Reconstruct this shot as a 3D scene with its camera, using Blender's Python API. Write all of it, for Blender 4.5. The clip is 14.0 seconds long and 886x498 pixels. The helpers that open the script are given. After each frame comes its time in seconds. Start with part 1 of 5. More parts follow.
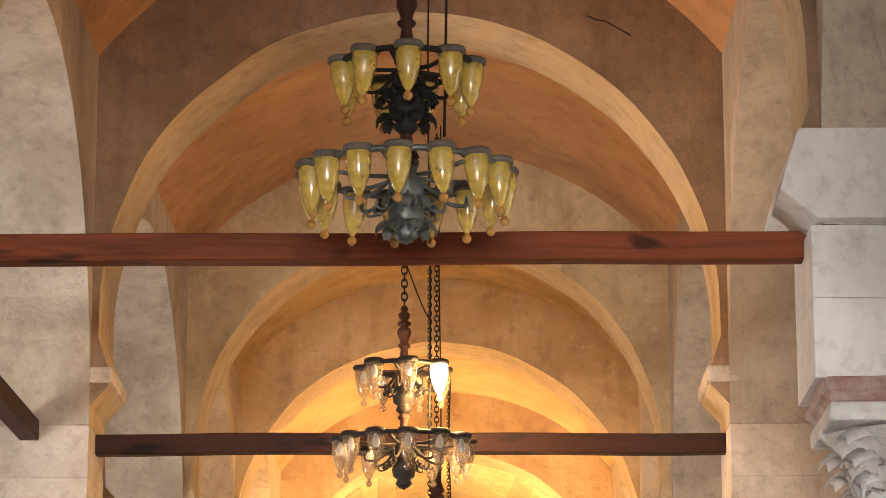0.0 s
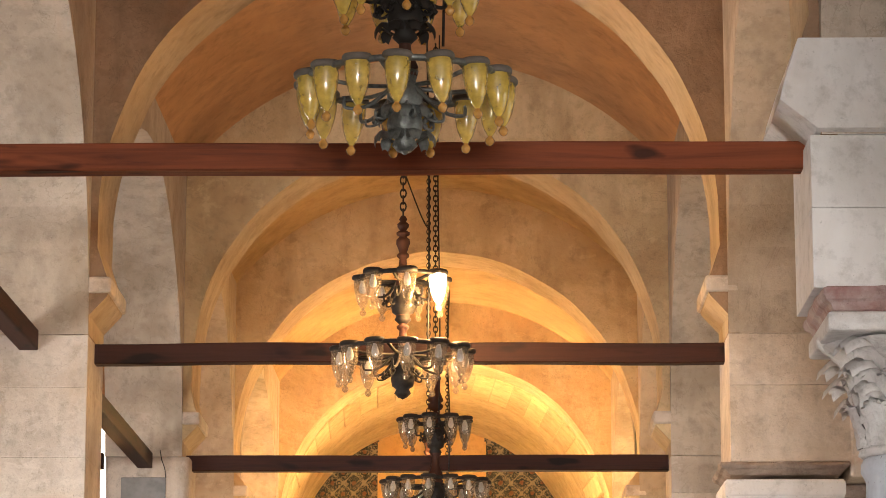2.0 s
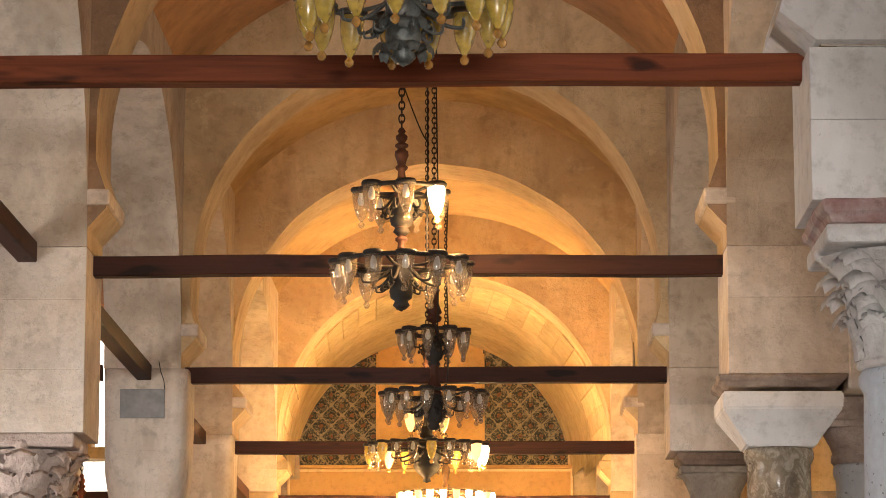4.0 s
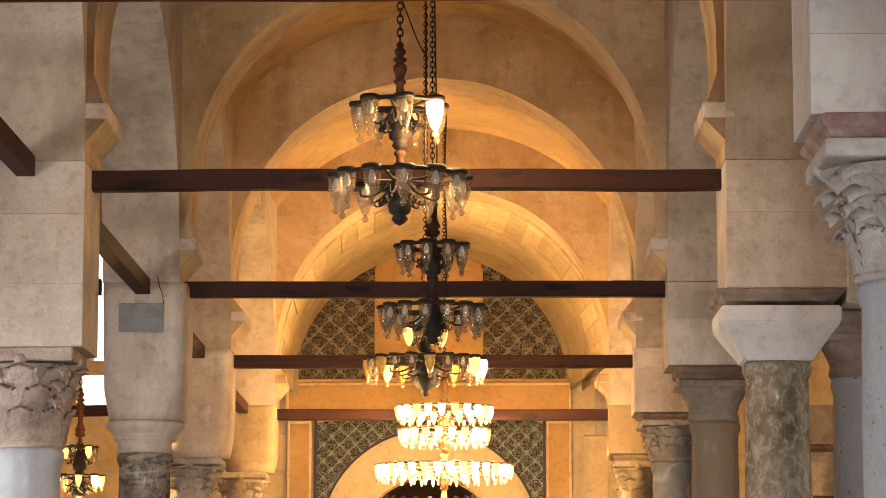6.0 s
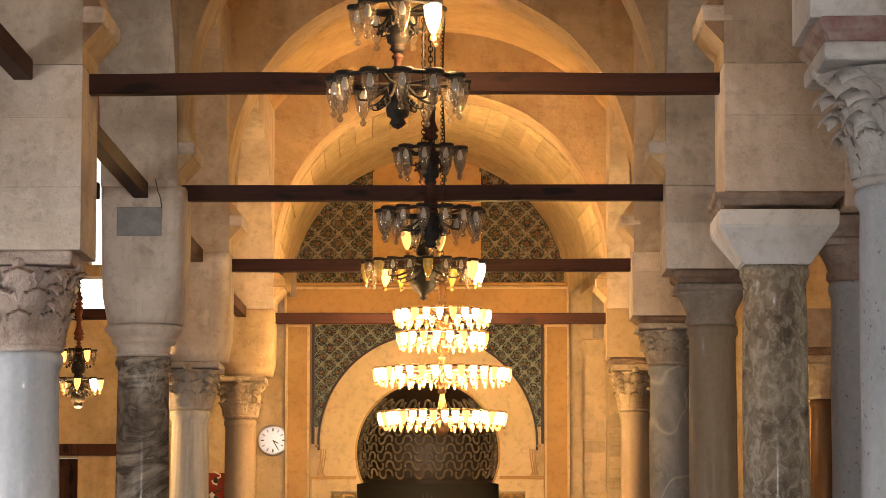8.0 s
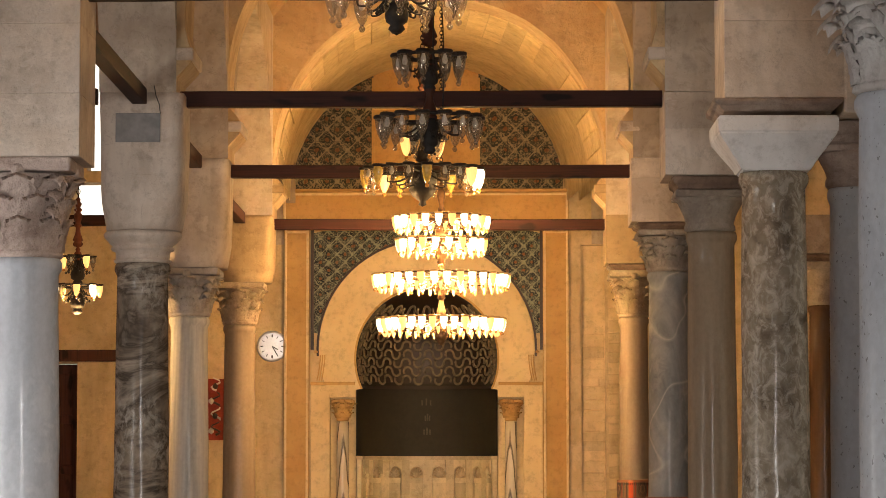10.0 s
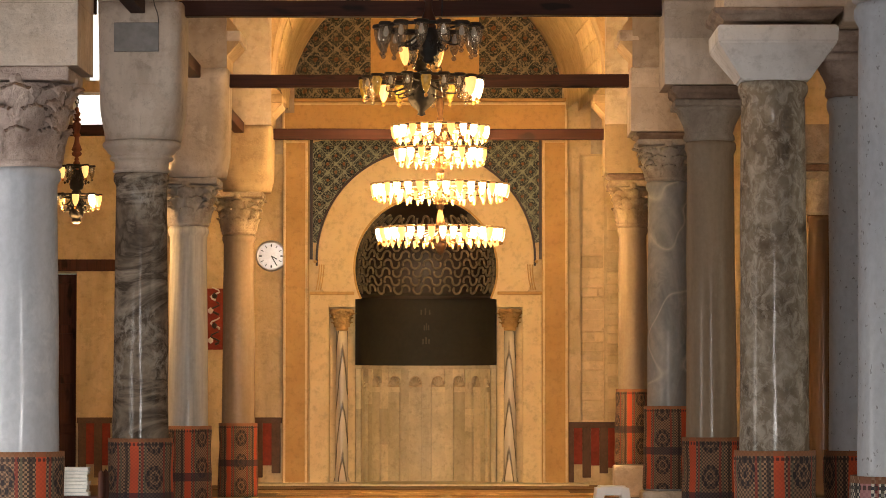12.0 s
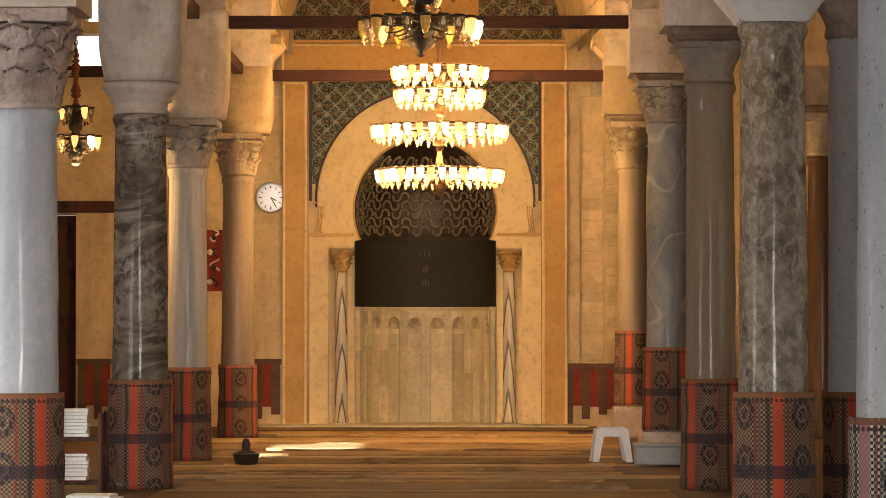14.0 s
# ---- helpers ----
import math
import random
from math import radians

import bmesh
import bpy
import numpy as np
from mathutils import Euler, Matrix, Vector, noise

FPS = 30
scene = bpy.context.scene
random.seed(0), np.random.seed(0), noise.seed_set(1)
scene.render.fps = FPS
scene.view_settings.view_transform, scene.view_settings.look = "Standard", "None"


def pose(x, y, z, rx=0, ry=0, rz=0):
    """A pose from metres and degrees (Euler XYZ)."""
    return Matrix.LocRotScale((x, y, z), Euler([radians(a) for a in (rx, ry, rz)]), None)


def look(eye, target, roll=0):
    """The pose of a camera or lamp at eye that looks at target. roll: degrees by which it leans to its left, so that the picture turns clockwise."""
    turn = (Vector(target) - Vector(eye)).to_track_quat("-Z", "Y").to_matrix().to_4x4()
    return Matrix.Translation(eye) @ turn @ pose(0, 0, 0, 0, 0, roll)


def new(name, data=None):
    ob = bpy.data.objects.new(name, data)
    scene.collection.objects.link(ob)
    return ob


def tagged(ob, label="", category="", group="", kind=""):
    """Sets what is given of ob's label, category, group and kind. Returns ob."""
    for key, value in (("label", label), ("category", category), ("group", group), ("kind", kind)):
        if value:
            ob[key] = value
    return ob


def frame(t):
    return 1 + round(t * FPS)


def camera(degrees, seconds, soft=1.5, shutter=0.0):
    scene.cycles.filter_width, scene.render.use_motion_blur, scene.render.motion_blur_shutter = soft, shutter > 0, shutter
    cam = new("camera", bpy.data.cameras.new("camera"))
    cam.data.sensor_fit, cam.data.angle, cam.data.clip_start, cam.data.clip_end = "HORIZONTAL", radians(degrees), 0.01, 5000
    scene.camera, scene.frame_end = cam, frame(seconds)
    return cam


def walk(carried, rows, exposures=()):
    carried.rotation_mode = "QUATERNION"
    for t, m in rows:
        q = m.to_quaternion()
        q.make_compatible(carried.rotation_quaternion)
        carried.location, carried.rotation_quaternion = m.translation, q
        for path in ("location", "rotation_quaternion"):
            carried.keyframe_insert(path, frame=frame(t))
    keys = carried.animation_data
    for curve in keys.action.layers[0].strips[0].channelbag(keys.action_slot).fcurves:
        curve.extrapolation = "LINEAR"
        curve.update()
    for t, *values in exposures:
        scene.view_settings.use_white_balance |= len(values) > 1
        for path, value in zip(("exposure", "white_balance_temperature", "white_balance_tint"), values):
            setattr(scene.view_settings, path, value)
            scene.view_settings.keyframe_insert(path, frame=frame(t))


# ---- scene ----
cam = camera(17.0, 14.0, soft=0.65)
EYE = 1.5
# seconds, turn to the right, tilt upwards (degrees): the camera stands and tilts down
ROWS = [
    (0.0, -0.835, 13.208), (0.5, -0.829, 12.797), (1.0, -0.823, 12.441), (1.5, -0.822, 12.012),
    (2.0, -0.812, 11.468), (2.5, -0.802, 11.037), (3.0, -0.798, 10.578), (5.5, -0.758, 8.580),
    (6.0, -0.753, 8.111), (6.5, -0.744, 7.679), (7.0, -0.735, 7.172), (7.5, -0.722, 6.742),
    (8.0, -0.715, 6.251), (8.5, -0.709, 5.740), (9.0, -0.706, 5.286), (11.5, -0.679, 3.117),
    (12.0, -0.677, 2.693), (12.5, -0.674, 2.480), (13.0, -0.668, 2.185), (13.5, -0.665, 1.842),
    (14.0, -0.665, 1.562),
]
walk(cam, [(t, pose(0, 0, EYE, 90 + tilt, 0, -turn)) for t, turn, tilt in ROWS],
     exposures=[(0.0, 0.87), (3.0, 0.65), (5.5, 0.22), (6.5, 0.15), (9.0, -0.27), (11.5, -0.32), (14.0, -0.35)])

# ---- world and light ----
world = bpy.data.worlds.new("world")
scene.world = world
world.use_nodes = True
wn = world.node_tree.nodes
sky = wn.new("ShaderNodeTexSky")
sky.sky_type, sky.sun_disc = "NISHITA", False
sky.sun_elevation, sky.sun_rotation = radians(25), radians(236)
world.node_tree.links.new(sky.outputs["Color"], wn["Background"].inputs["Color"])
wn["Background"].inputs["Strength"].default_value = 0.12


def lamp(name, kind, m, energy, colour, size=0.1, size_y=None):
    d = bpy.data.lights.new(name, kind)
    d.energy, d.color = energy, colour
    if kind == "AREA":
        d.shape, d.size, d.size_y = "RECTANGLE", size, size_y or size
    elif kind == "SUN":
        d.angle = radians(0.5)
    else:
        d.shadow_soft_size = size
    ob = new(name, d)
    ob.matrix_world = m
    return ob


WARM = (1.0, 0.585, 0.225)
COOL = (1.0, 0.96, 0.92)
# daylight through the courtyard doorway behind the camera and openings added to the aisles
lamp("courtyard_daylight", "AREA", look((0.4, -16.0, 1.9), (0.2, 20, 1.9)), 8600, COOL, 5.0, 3.7)
lamp("side_daylight_right", "AREA", look((8.6, 12.0, 3.0), (2.0, 17.0, 3.0)), 90, COOL, 5.0, 4.0)
lamp("side_daylight_left", "AREA", look((-9.0, 18.3, 1.35), (-3.0, 24.0, 1.4)), 420, (0.98, 0.96, 0.94), 3.4, 2.2)
# added warm fill, brightens the spandrels further in
lamp("side_daylight_warm", "AREA", look((8.3, 22.5, 2.6), (-0.5, 27.5, 6.5)), 120, (1.0, 0.84, 0.62), 4.0, 3.0)
sun = lamp("sun", "SUN", look((-7.5, -5.0, 4.2), (0, 0, 0)), 38.0, (1.0, 0.94, 0.84))
# the chandeliers' bulbs that are on
BULB_LIGHTS = [
    ("grand_chandelier_light", (-0.507, 39.8, 5.4), 90, 0.3),
    ("grand_chandelier_light", (-0.507, 39.8, 3.95), 760, 0.3),
    ("grand_chandelier_light", (-0.507, 39.8, 4.46), 1350, 0.3),
    ("half_lit_chandelier_light", (0.0, 32.35, 4.42), 100, 0.15),
    ("half_lit_chandelier_light", (-1.05, 32.35, 4.42), 75, 0.15),
    ("half_lit_chandelier_light", (-0.62, 32.1, 5.6), 48, 0.12),
    ("aisle_chandelier_light", (-4.62, 34.0, 3.35), 230, 0.15),
    ("single_bulb_light", (-0.28, 20.36, 5.18), 100, 0.08),
]
for n, at, e, r in BULB_LIGHTS:
    lamp(n, "POINT", Matrix.Translation(at), e, WARM, r)

# ---- materials ----
class Nodes:
    """A small builder of node materials."""

    def __init__(self, name):
        self.m = bpy.data.materials.new(name)
        self.m.use_nodes = True
        self.t = self.m.node_tree
        self.b = self.t.nodes["Principled BSDF"]

    def add(self, kind, **settings):
        n = self.t.nodes.new("ShaderNode" + kind)
        for k, v in settings.items():
            n.inputs[k].default_value = v
        return n

    def link(self, a, b):
        self.t.links.new(a, b)

    def coords(self, which="Object", scale=(1, 1, 1)):
        c, m = self.add("TexCoord"), self.add("Mapping")
        m.inputs["Scale"].default_value = scale
        self.link(c.outputs[which], m.inputs["Vector"])
        return m.outputs["Vector"]

    def position(self, scale=(1, 1, 1)):
        c, m = self.add("NewGeometry"), self.add("Mapping")
        m.inputs["Scale"].default_value = scale
        self.link(c.outputs["Position"], m.inputs["Vector"])
        return m.outputs["Vector"]

    def noise(self, vec, scale, detail=5, rough=0.6, warp=0.0):
        n = self.add("TexNoise", Scale=scale, Detail=detail, Roughness=rough, Distortion=warp)
        self.link(vec, n.inputs["Vector"])
        return n.outputs["Fac"]

    def ramp(self, fac, stops):
        r = self.add("ValToRGB")
        e = r.color_ramp.elements
        while len(e) < len(stops):
            e.new(0.5)
        for el, (p, c) in zip(e, stops):
            el.position, el.color = p, (*c, 1) if len(c) == 3 else c
        self.link(fac, r.inputs["Fac"])
        return r.outputs["Color"]

    def mix(self, fac, a, b, mode="MIX"):
        n = self.add("MixRGB")
        n.blend_type = mode
        for s, v in zip(n.inputs, (fac, a, b)):
            if isinstance(v, (int, float)):
                s.default_value = v
            elif isinstance(v, tuple):
                s.default_value = (*v, 1)
            else:
                self.link(v, s)
        return n.outputs["Color"]

    def math(self, op, a, b=0.0, c=0.0):
        n = self.add("Math")
        n.operation = op
        for s, v in zip(n.inputs, (a, b, c)):
            if isinstance(v, (int, float)):
                s.default_value = v
            else:
                self.link(v, s)
        return n.outputs["Value"]

    def bump(self, height, strength, distance=0.02):
        n = self.add("Bump", Strength=strength, Distance=distance)
        self.link(height, n.inputs["Height"])
        self.link(n.outputs["Normal"], self.b.inputs["Normal"])

    def done(self, colour=None, rough=0.8, metal=0.0, **more):
        for key, v in (("Base Color", colour), ("Roughness", rough), ("Metallic", metal)):
            if v is None:
                continue
            s = self.b.inputs[key]
            if isinstance(v, (int, float)):
                s.default_value = v
            elif isinstance(v, tuple):
                s.default_value = (*v, 1)
            else:
                self.link(v, s)
        for k, v in more.items():
            self.b.inputs[k].default_value = v
        return self.m


def scaled(c, k):
    return tuple(min(1, v * k) for v in c)


def masonry(name, base, stain, rough=0.9, big=0.7, fine=9.0, amount=0.6, relief=0.35, piecewise=0.12, cracks=0.0):
    """Limewashed stone or plaster: broad stains, patches, grain and pits."""
    n = Nodes(name)
    p = n.position()
    broad = n.noise(p, big, 6, 0.62, 0.6)
    streak = n.noise(n.position((2.2, 2.2, 0.5)), 1.3, 5, 0.6)
    grain = n.noise(p, fine, 6, 0.7)
    pits = n.noise(p, fine * 4, 3, 0.6)
    c = n.mix(n.ramp(broad, [(0.38, (0, 0, 0)), (0.66, (1, 1, 1))]), base, stain)
    c = n.mix(n.math("MULTIPLY", n.ramp(streak, [(0.5, (0, 0, 0)), (0.75, (1, 1, 1))]), amount), c, scaled(stain, 0.72))
    c = n.mix(0.68, c, n.ramp(grain, [(0.27, (0.56, 0.54, 0.51)), (0.5, (1, 1, 1)), (0.8, (1.0, 0.99, 0.96))]), "MULTIPLY")
    c = n.mix(n.ramp(pits, [(0.66, (0, 0, 0)), (0.74, (0.5, 0.5, 0.5))]), c, scaled(stain, 0.5))
    peel = n.noise(n.position((1, 1, 1.25)), big * 2.3, 9, 0.72, 0.3)
    c = n.mix(n.math("MULTIPLY", n.ramp(peel, [(0.535, (0, 0, 0)), (0.56, (1, 1, 1))]), amount * 0.5), c, scaled(stain, 1.12))
    c = n.mix(n.math("MULTIPLY", n.ramp(peel, [(0.40, (1, 1, 1)), (0.425, (0, 0, 0))]), amount * 0.4), c, scaled(base, 1.12))
    crack = n.math("ABSOLUTE", n.math("SUBTRACT", n.noise(p, big * 1.3, 7, 0.6, 0.8), 0.5))
    c = n.mix(n.ramp(crack, [(0.0, (cracks, cracks, cracks)), (0.004, (0, 0, 0))]), c, scaled(stain, 0.4))
    info = n.add("ObjectInfo")
    tone = n.math("MULTIPLY_ADD", info.outputs["Random"], piecewise * 2, 1 - piecewise)
    c = n.mix(1.0, c, tone, "MULTIPLY")
    n.bump(n.math("ADD", n.math("MULTIPLY", grain, 1.0), n.math("MULTIPLY", broad, 1.5)), relief, 0.03)
    return n.done(c, rough)


def polished(n, colour, gloss=0.035, rough=0.16):
    """Worn polish: a dull stone body under a thin even sheen."""
    n.done(colour, 0.8, **{"Specular IOR Level": 0.0})
    g = n.add("BsdfGlossy", Roughness=rough)
    ripple = n.noise(n.position((1, 1, 0.4)), 26, 3, 0.5)
    b = n.add("Bump", Strength=0.35, Distance=0.004)
    n.link(ripple, b.inputs["Height"])
    n.link(b.outputs["Normal"], g.inputs["Normal"])
    mix = n.add("MixShader", Fac=gloss)
    n.link(n.b.outputs["BSDF"], mix.inputs[1])
    n.link(g.outputs["BSDF"], mix.inputs[2])
    n.link(mix.outputs["Shader"], n.t.nodes["Material Output"].inputs["Surface"])
    return n.m


def marble(name, tones, stretch=(1, 1, 0.35), scale=1.2, detail=4, warp=1.2, chalk=None, chalk_amount=0.5, vein=None, pits=0.0, grain=0.3, gloss=0.009, rough=0.15, area_from=0.44, fleck_size=8.5):
    """Antique column stone: drawn-out tones, chalky scuffs, a few thin veins and pits."""
    n = Nodes(name)
    info = n.add("ObjectInfo")

    def shifted(k):
        off = n.add("VectorMath")
        n.link(n.position(k), off.inputs[0])
        n.link(info.outputs["Location"], off.inputs[1])
        return off.outputs["Vector"]

    p, q = shifted(stretch), shifted((1, 1, 0.8))
    cloud = n.noise(p, scale, detail, 0.6, warp)
    c = n.ramp(cloud, [(0.30 + 0.40 * k / (len(tones) - 1), t) for k, t in enumerate(tones)])
    fine = n.noise(q, 22, 5, 0.65)
    if chalk:
        area = n.noise(q, 1.3, 3, 0.5)
        fleck = n.noise(q, fleck_size, 7, 0.7, 0.8)
        m = n.math("MULTIPLY", n.ramp(area, [(area_from, (0, 0, 0)), (area_from + 0.18, (1, 1, 1))]), n.ramp(fleck, [(0.47, (0, 0, 0)), (0.60, (1, 1, 1))]))
        c = n.mix(n.math("MULTIPLY", m, chalk_amount), c, chalk)
    if vein:
        v = n.math("ABSOLUTE", n.math("SUBTRACT", n.noise(q, 0.7, 2, 0.4, 0.3), 0.5))
        c = n.mix(n.ramp(v, [(0.0, (0.45, 0.45, 0.45)), (0.006, (0, 0, 0))]), c, vein)
    if pits:
        d = n.noise(q, 38, 2, 0.5)
        c = n.mix(n.ramp(d, [(0.66, (0, 0, 0)), (0.71, (pits, pits, pits))]), c, (0.12, 0.11, 0.11))
    c = n.mix(grain, c, n.ramp(fine, [(0.3, (0.62, 0.61, 0.6)), (0.62, (1, 1, 1))]), "MULTIPLY")
    n.bump(n.math("ADD", fine, cloud), 0.12, 0.02)
    return polished(n, c, gloss, rough)


def timber(name, base, dark, along="X"):
    n = Nodes(name)
    s = {"X": (0.6, 14, 14), "Y": (14, 0.6, 14), "Z": (14, 14, 0.6)}[along]
    p = n.position(s)
    g = n.noise(p, 1.2, 8, 0.65, 0.8)
    knots = n.noise(n.position({"X": (0.9, 3, 3), "Y": (3, 0.9, 3), "Z": (3, 3, 0.9)}[along]), 2.4, 2, 0.4)
    c = n.ramp(g, [(0.3, dark), (0.55, base), (0.8, scaled(base, 1.35))])
    c = n.mix(n.ramp(knots, [(0.63, (0, 0, 0)), (0.70, (0.9, 0.9, 0.9))]), c, scaled(dark, 0.35))
    n.bump(g, 0.3, 0.01)
    return n.done(c, 0.68, **{"Specular IOR Level": 0.25})


def simple(name, colour, rough=0.6, metal=0.0, scale=12.0, vary=0.35, relief=0.15, **more):
    n = Nodes(name)
    g = n.noise(n.position(), scale, 5, 0.6)
    b = n.noise(n.position(), scale * 0.15, 4, 0.6)
    c = n.mix(1.0, colour, n.ramp(n.math("MULTIPLY_ADD", b, 0.5, n.math("MULTIPLY", g, 0.5)), [(0.35, scaled((1, 1, 1), 1 - vary)), (0.6, (1, 1, 1))]), "MULTIPLY")
    n.bump(g, relief, 0.01)
    return n.done(c, rough, metal, **more)


def glowing(name, colour, strength):
    n = Nodes(name)
    return n.done(colour, 0.3, **{"Emission Color": (*colour, 1), "Emission Strength": strength})


def amber_glass(name, tint, rough=0.08, alpha=0.62):
    """Thin blown glass: partly clear, glossy, tinted."""
    n = Nodes(name)
    g = n.noise(n.position(), 30, 3, 0.5)
    c = n.mix(n.ramp(g, [(0.3, (0, 0, 0)), (0.7, (1, 1, 1))]), tint, scaled(tint, 0.6))
    return n.done(c, rough, 0.0, Alpha=alpha, **{"Specular IOR Level": 1.0, "Coat Weight": 1.0, "Coat Roughness": 0.05})


def woven(name, pale=(0.31, 0.185, 0.105), dark=(0.06, 0.04, 0.032), dye_bright=(0.58, 0.085, 0.028)):
    """Plaited palm mat: beige and dark checks, red upright stripes and dark lozenges, in the coordinates (round, height)."""
    n = Nodes(name)
    uv = n.coords("UV")
    s = n.add("SeparateXYZ")
    n.link(uv, s.inputs[0])
    u, v = s.outputs["X"], s.outputs["Y"]
    ch = n.add("TexChecker", Scale=62.0)
    n.link(n.coords("UV", (1.7, 1, 1)), ch.inputs["Vector"])
    g = n.noise(n.position(), 40, 4, 0.6)
    big = n.noise(n.position(), 2.5, 4, 0.6)
    info = n.add("ObjectInfo")
    c = n.mix(ch.outputs["Fac"], pale, dark)
    # narrow stripes of dull red and grey-green, one broad bright one
    band = n.math("FRACT", n.math("ADD", n.math("MULTIPLY", u, 4.0), n.math("MULTIPLY", n.noise(n.position(), 3.0, 2, 0.5), 0.05)))
    c = n.mix(n.math("MULTIPLY", n.math("COMPARE", band, 0.62, 0.16), 0.30), c, (0.16, 0.09, 0.055))
    for at, wide, dye in ((0.36, 0.022, (0.26, 0.035, 0.022)), (0.42, 0.018, (0.10, 0.10, 0.065)), (0.83, 0.025, (0.22, 0.03, 0.022)), (0.90, 0.02, (0.10, 0.10, 0.065)), (0.04, 0.03, (0.03, 0.022, 0.022))):
        c = n.mix(n.math("MULTIPLY", n.math("COMPARE", band, at, wide), 0.75), c, dye)
    c = n.mix(n.math("MULTIPLY", n.math("COMPARE", band, 0.20, 0.085), n.math("MULTIPLY_ADD", ch.outputs["Fac"], -0.12, 0.95)), c, dye_bright)
    # beaded flowers in the figured bands
    a = n.math("ABSOLUTE", n.math("SUBTRACT", band, 0.62))
    row = n.math("ADD", n.math("MULTIPLY", v, 3.1), info.outputs["Random"])
    d = n.math("ABSOLUTE", n.math("SUBTRACT", n.math("FRACT", row), 0.5))
    loz = n.math("SQRT", n.math("ADD", n.math("POWER", n.math("MULTIPLY", a, 1.75), 2.0), n.math("POWER", d, 2.0)))
    bead = n.math("MULTIPLY", n.math("SINE", n.math("MULTIPLY", u, 210.0)), n.math("SINE", n.math("MULTIPLY", v, 62.0)))
    bead = n.ramp(bead, [(0.0, (0.45, 0.45, 0.45)), (0.15, (1, 1, 1))])
    for at, wide in ((0.27, 0.075), (0.06, 0.06)):
        c = n.mix(n.math("MULTIPLY", n.math("MULTIPLY", n.math("COMPARE", loz, at, wide), bead), 0.95), c, (0.022, 0.017, 0.02))
    # dark band across near the middle
    c = n.mix(n.math("MULTIPLY", n.math("COMPARE", v, 0.46, 0.045), 0.75), c, (0.028, 0.022, 0.035))
    c = n.mix(n.math("MULTIPLY", n.math("COMPARE", v, 0.985, 0.02), 0.8), c, (0.30, 0.13, 0.06))
    # a row of dark stitches under the bound edge
    stitch = n.math("MULTIPLY", n.math("COMPARE", v, 0.945, 0.011), n.math("GREATER_THAN", n.math("SINE", n.math("MULTIPLY", u, 330.0)), -0.3))
    c = n.mix(n.math("MULTIPLY", stitch, 0.85), c, (0.03, 0.022, 0.02))
    c = n.mix(0.5, c, n.ramp(big, [(0.3, (0.55, 0.52, 0.5)), (0.65, (1, 1, 1))]), "MULTIPLY")
    c = n.mix(1.0, c, n.math("MULTIPLY_ADD", info.outputs["Random"], 0.4, 0.78), "MULTIPLY")
    n.bump(n.math("ADD", ch.outputs["Fac"], g), 0.4, 0.006)
    return n.done(c, 0.85)


def faience(name, ground, leaf, bloom, scale):
    """Glazed tiles with a dense arabesque: curling vines, rosettes, thin joints."""
    n = Nodes(name)
    p = n.position((1, 0.001, 1))
    w = n.noise(p, scale * 0.9, 3, 0.5)
    sp = n.add("SeparateXYZ")
    n.link(p, sp.inputs[0])
    wob = n.math("MULTIPLY", n.math("SUBTRACT", n.noise(p, scale * 2.0, 2, 0.5), 0.5), 1.3)
    k = 2 * math.pi * scale * 0.36
    sx = n.math("SINE", n.math("ADD", n.math("MULTIPLY", sp.outputs["X"], k), wob))
    sz = n.math("SINE", n.math("ADD", n.math("MULTIPLY", sp.outputs["Z"], k), wob))
    net = n.math("ABSOLUTE", n.math("ADD", sx, sz))
    knot = n.math("MULTIPLY", sx, sz)
    fine = n.math("ABSOLUTE", n.math("SUBTRACT", n.noise(p, scale * 2.2, 0, 0.5, 1.5), 0.5))
    c = n.mix(n.ramp(fine, [(0.05, (0.75, 0.75, 0.75)), (0.09, (0, 0, 0))]), ground, leaf)
    c = n.mix(n.ramp(net, [(0.14, (0.85, 0.85, 0.85)), (0.26, (0, 0, 0))]), c, leaf)
    c = n.mix(n.math("MULTIPLY", n.math("COMPARE", knot, 0.62, 0.10), 0.8), c, scaled(ground, 0.45))
    c = n.mix(n.math("MULTIPLY", n.math("GREATER_THAN", knot, 0.82), 0.9), c, bloom)
    c = n.mix(n.ramp(w, [(0.5, (0, 0, 0)), (0.75, (0.3, 0.3, 0.3))]), c, scaled(leaf, 0.8))
    br = n.add("TexBrick", Scale=1.0)
    br.offset = 0.0
    br.inputs["Brick Width"].default_value = 0.15
    br.inputs["Row Height"].default_value = 0.15
    br.inputs["Mortar Size"].default_value = 0.004
    sw = n.add("SeparateXYZ")
    cb = n.add("CombineXYZ")
    n.link(p, sw.inputs[0])
    n.link(sw.outputs["X"], cb.inputs["X"])
    n.link(sw.outputs["Z"], cb.inputs["Y"])
    n.link(cb.outputs["Vector"], br.inputs["Vector"])
    c = n.mix(n.math("MULTIPLY", br.outputs["Fac"], 0.6), c, (0.05, 0.04, 0.03))
    n.bump(br.outputs["Fac"], -0.3, 0.004)
    return n.done(c, 0.5, **{"Specular IOR Level": 0.15})


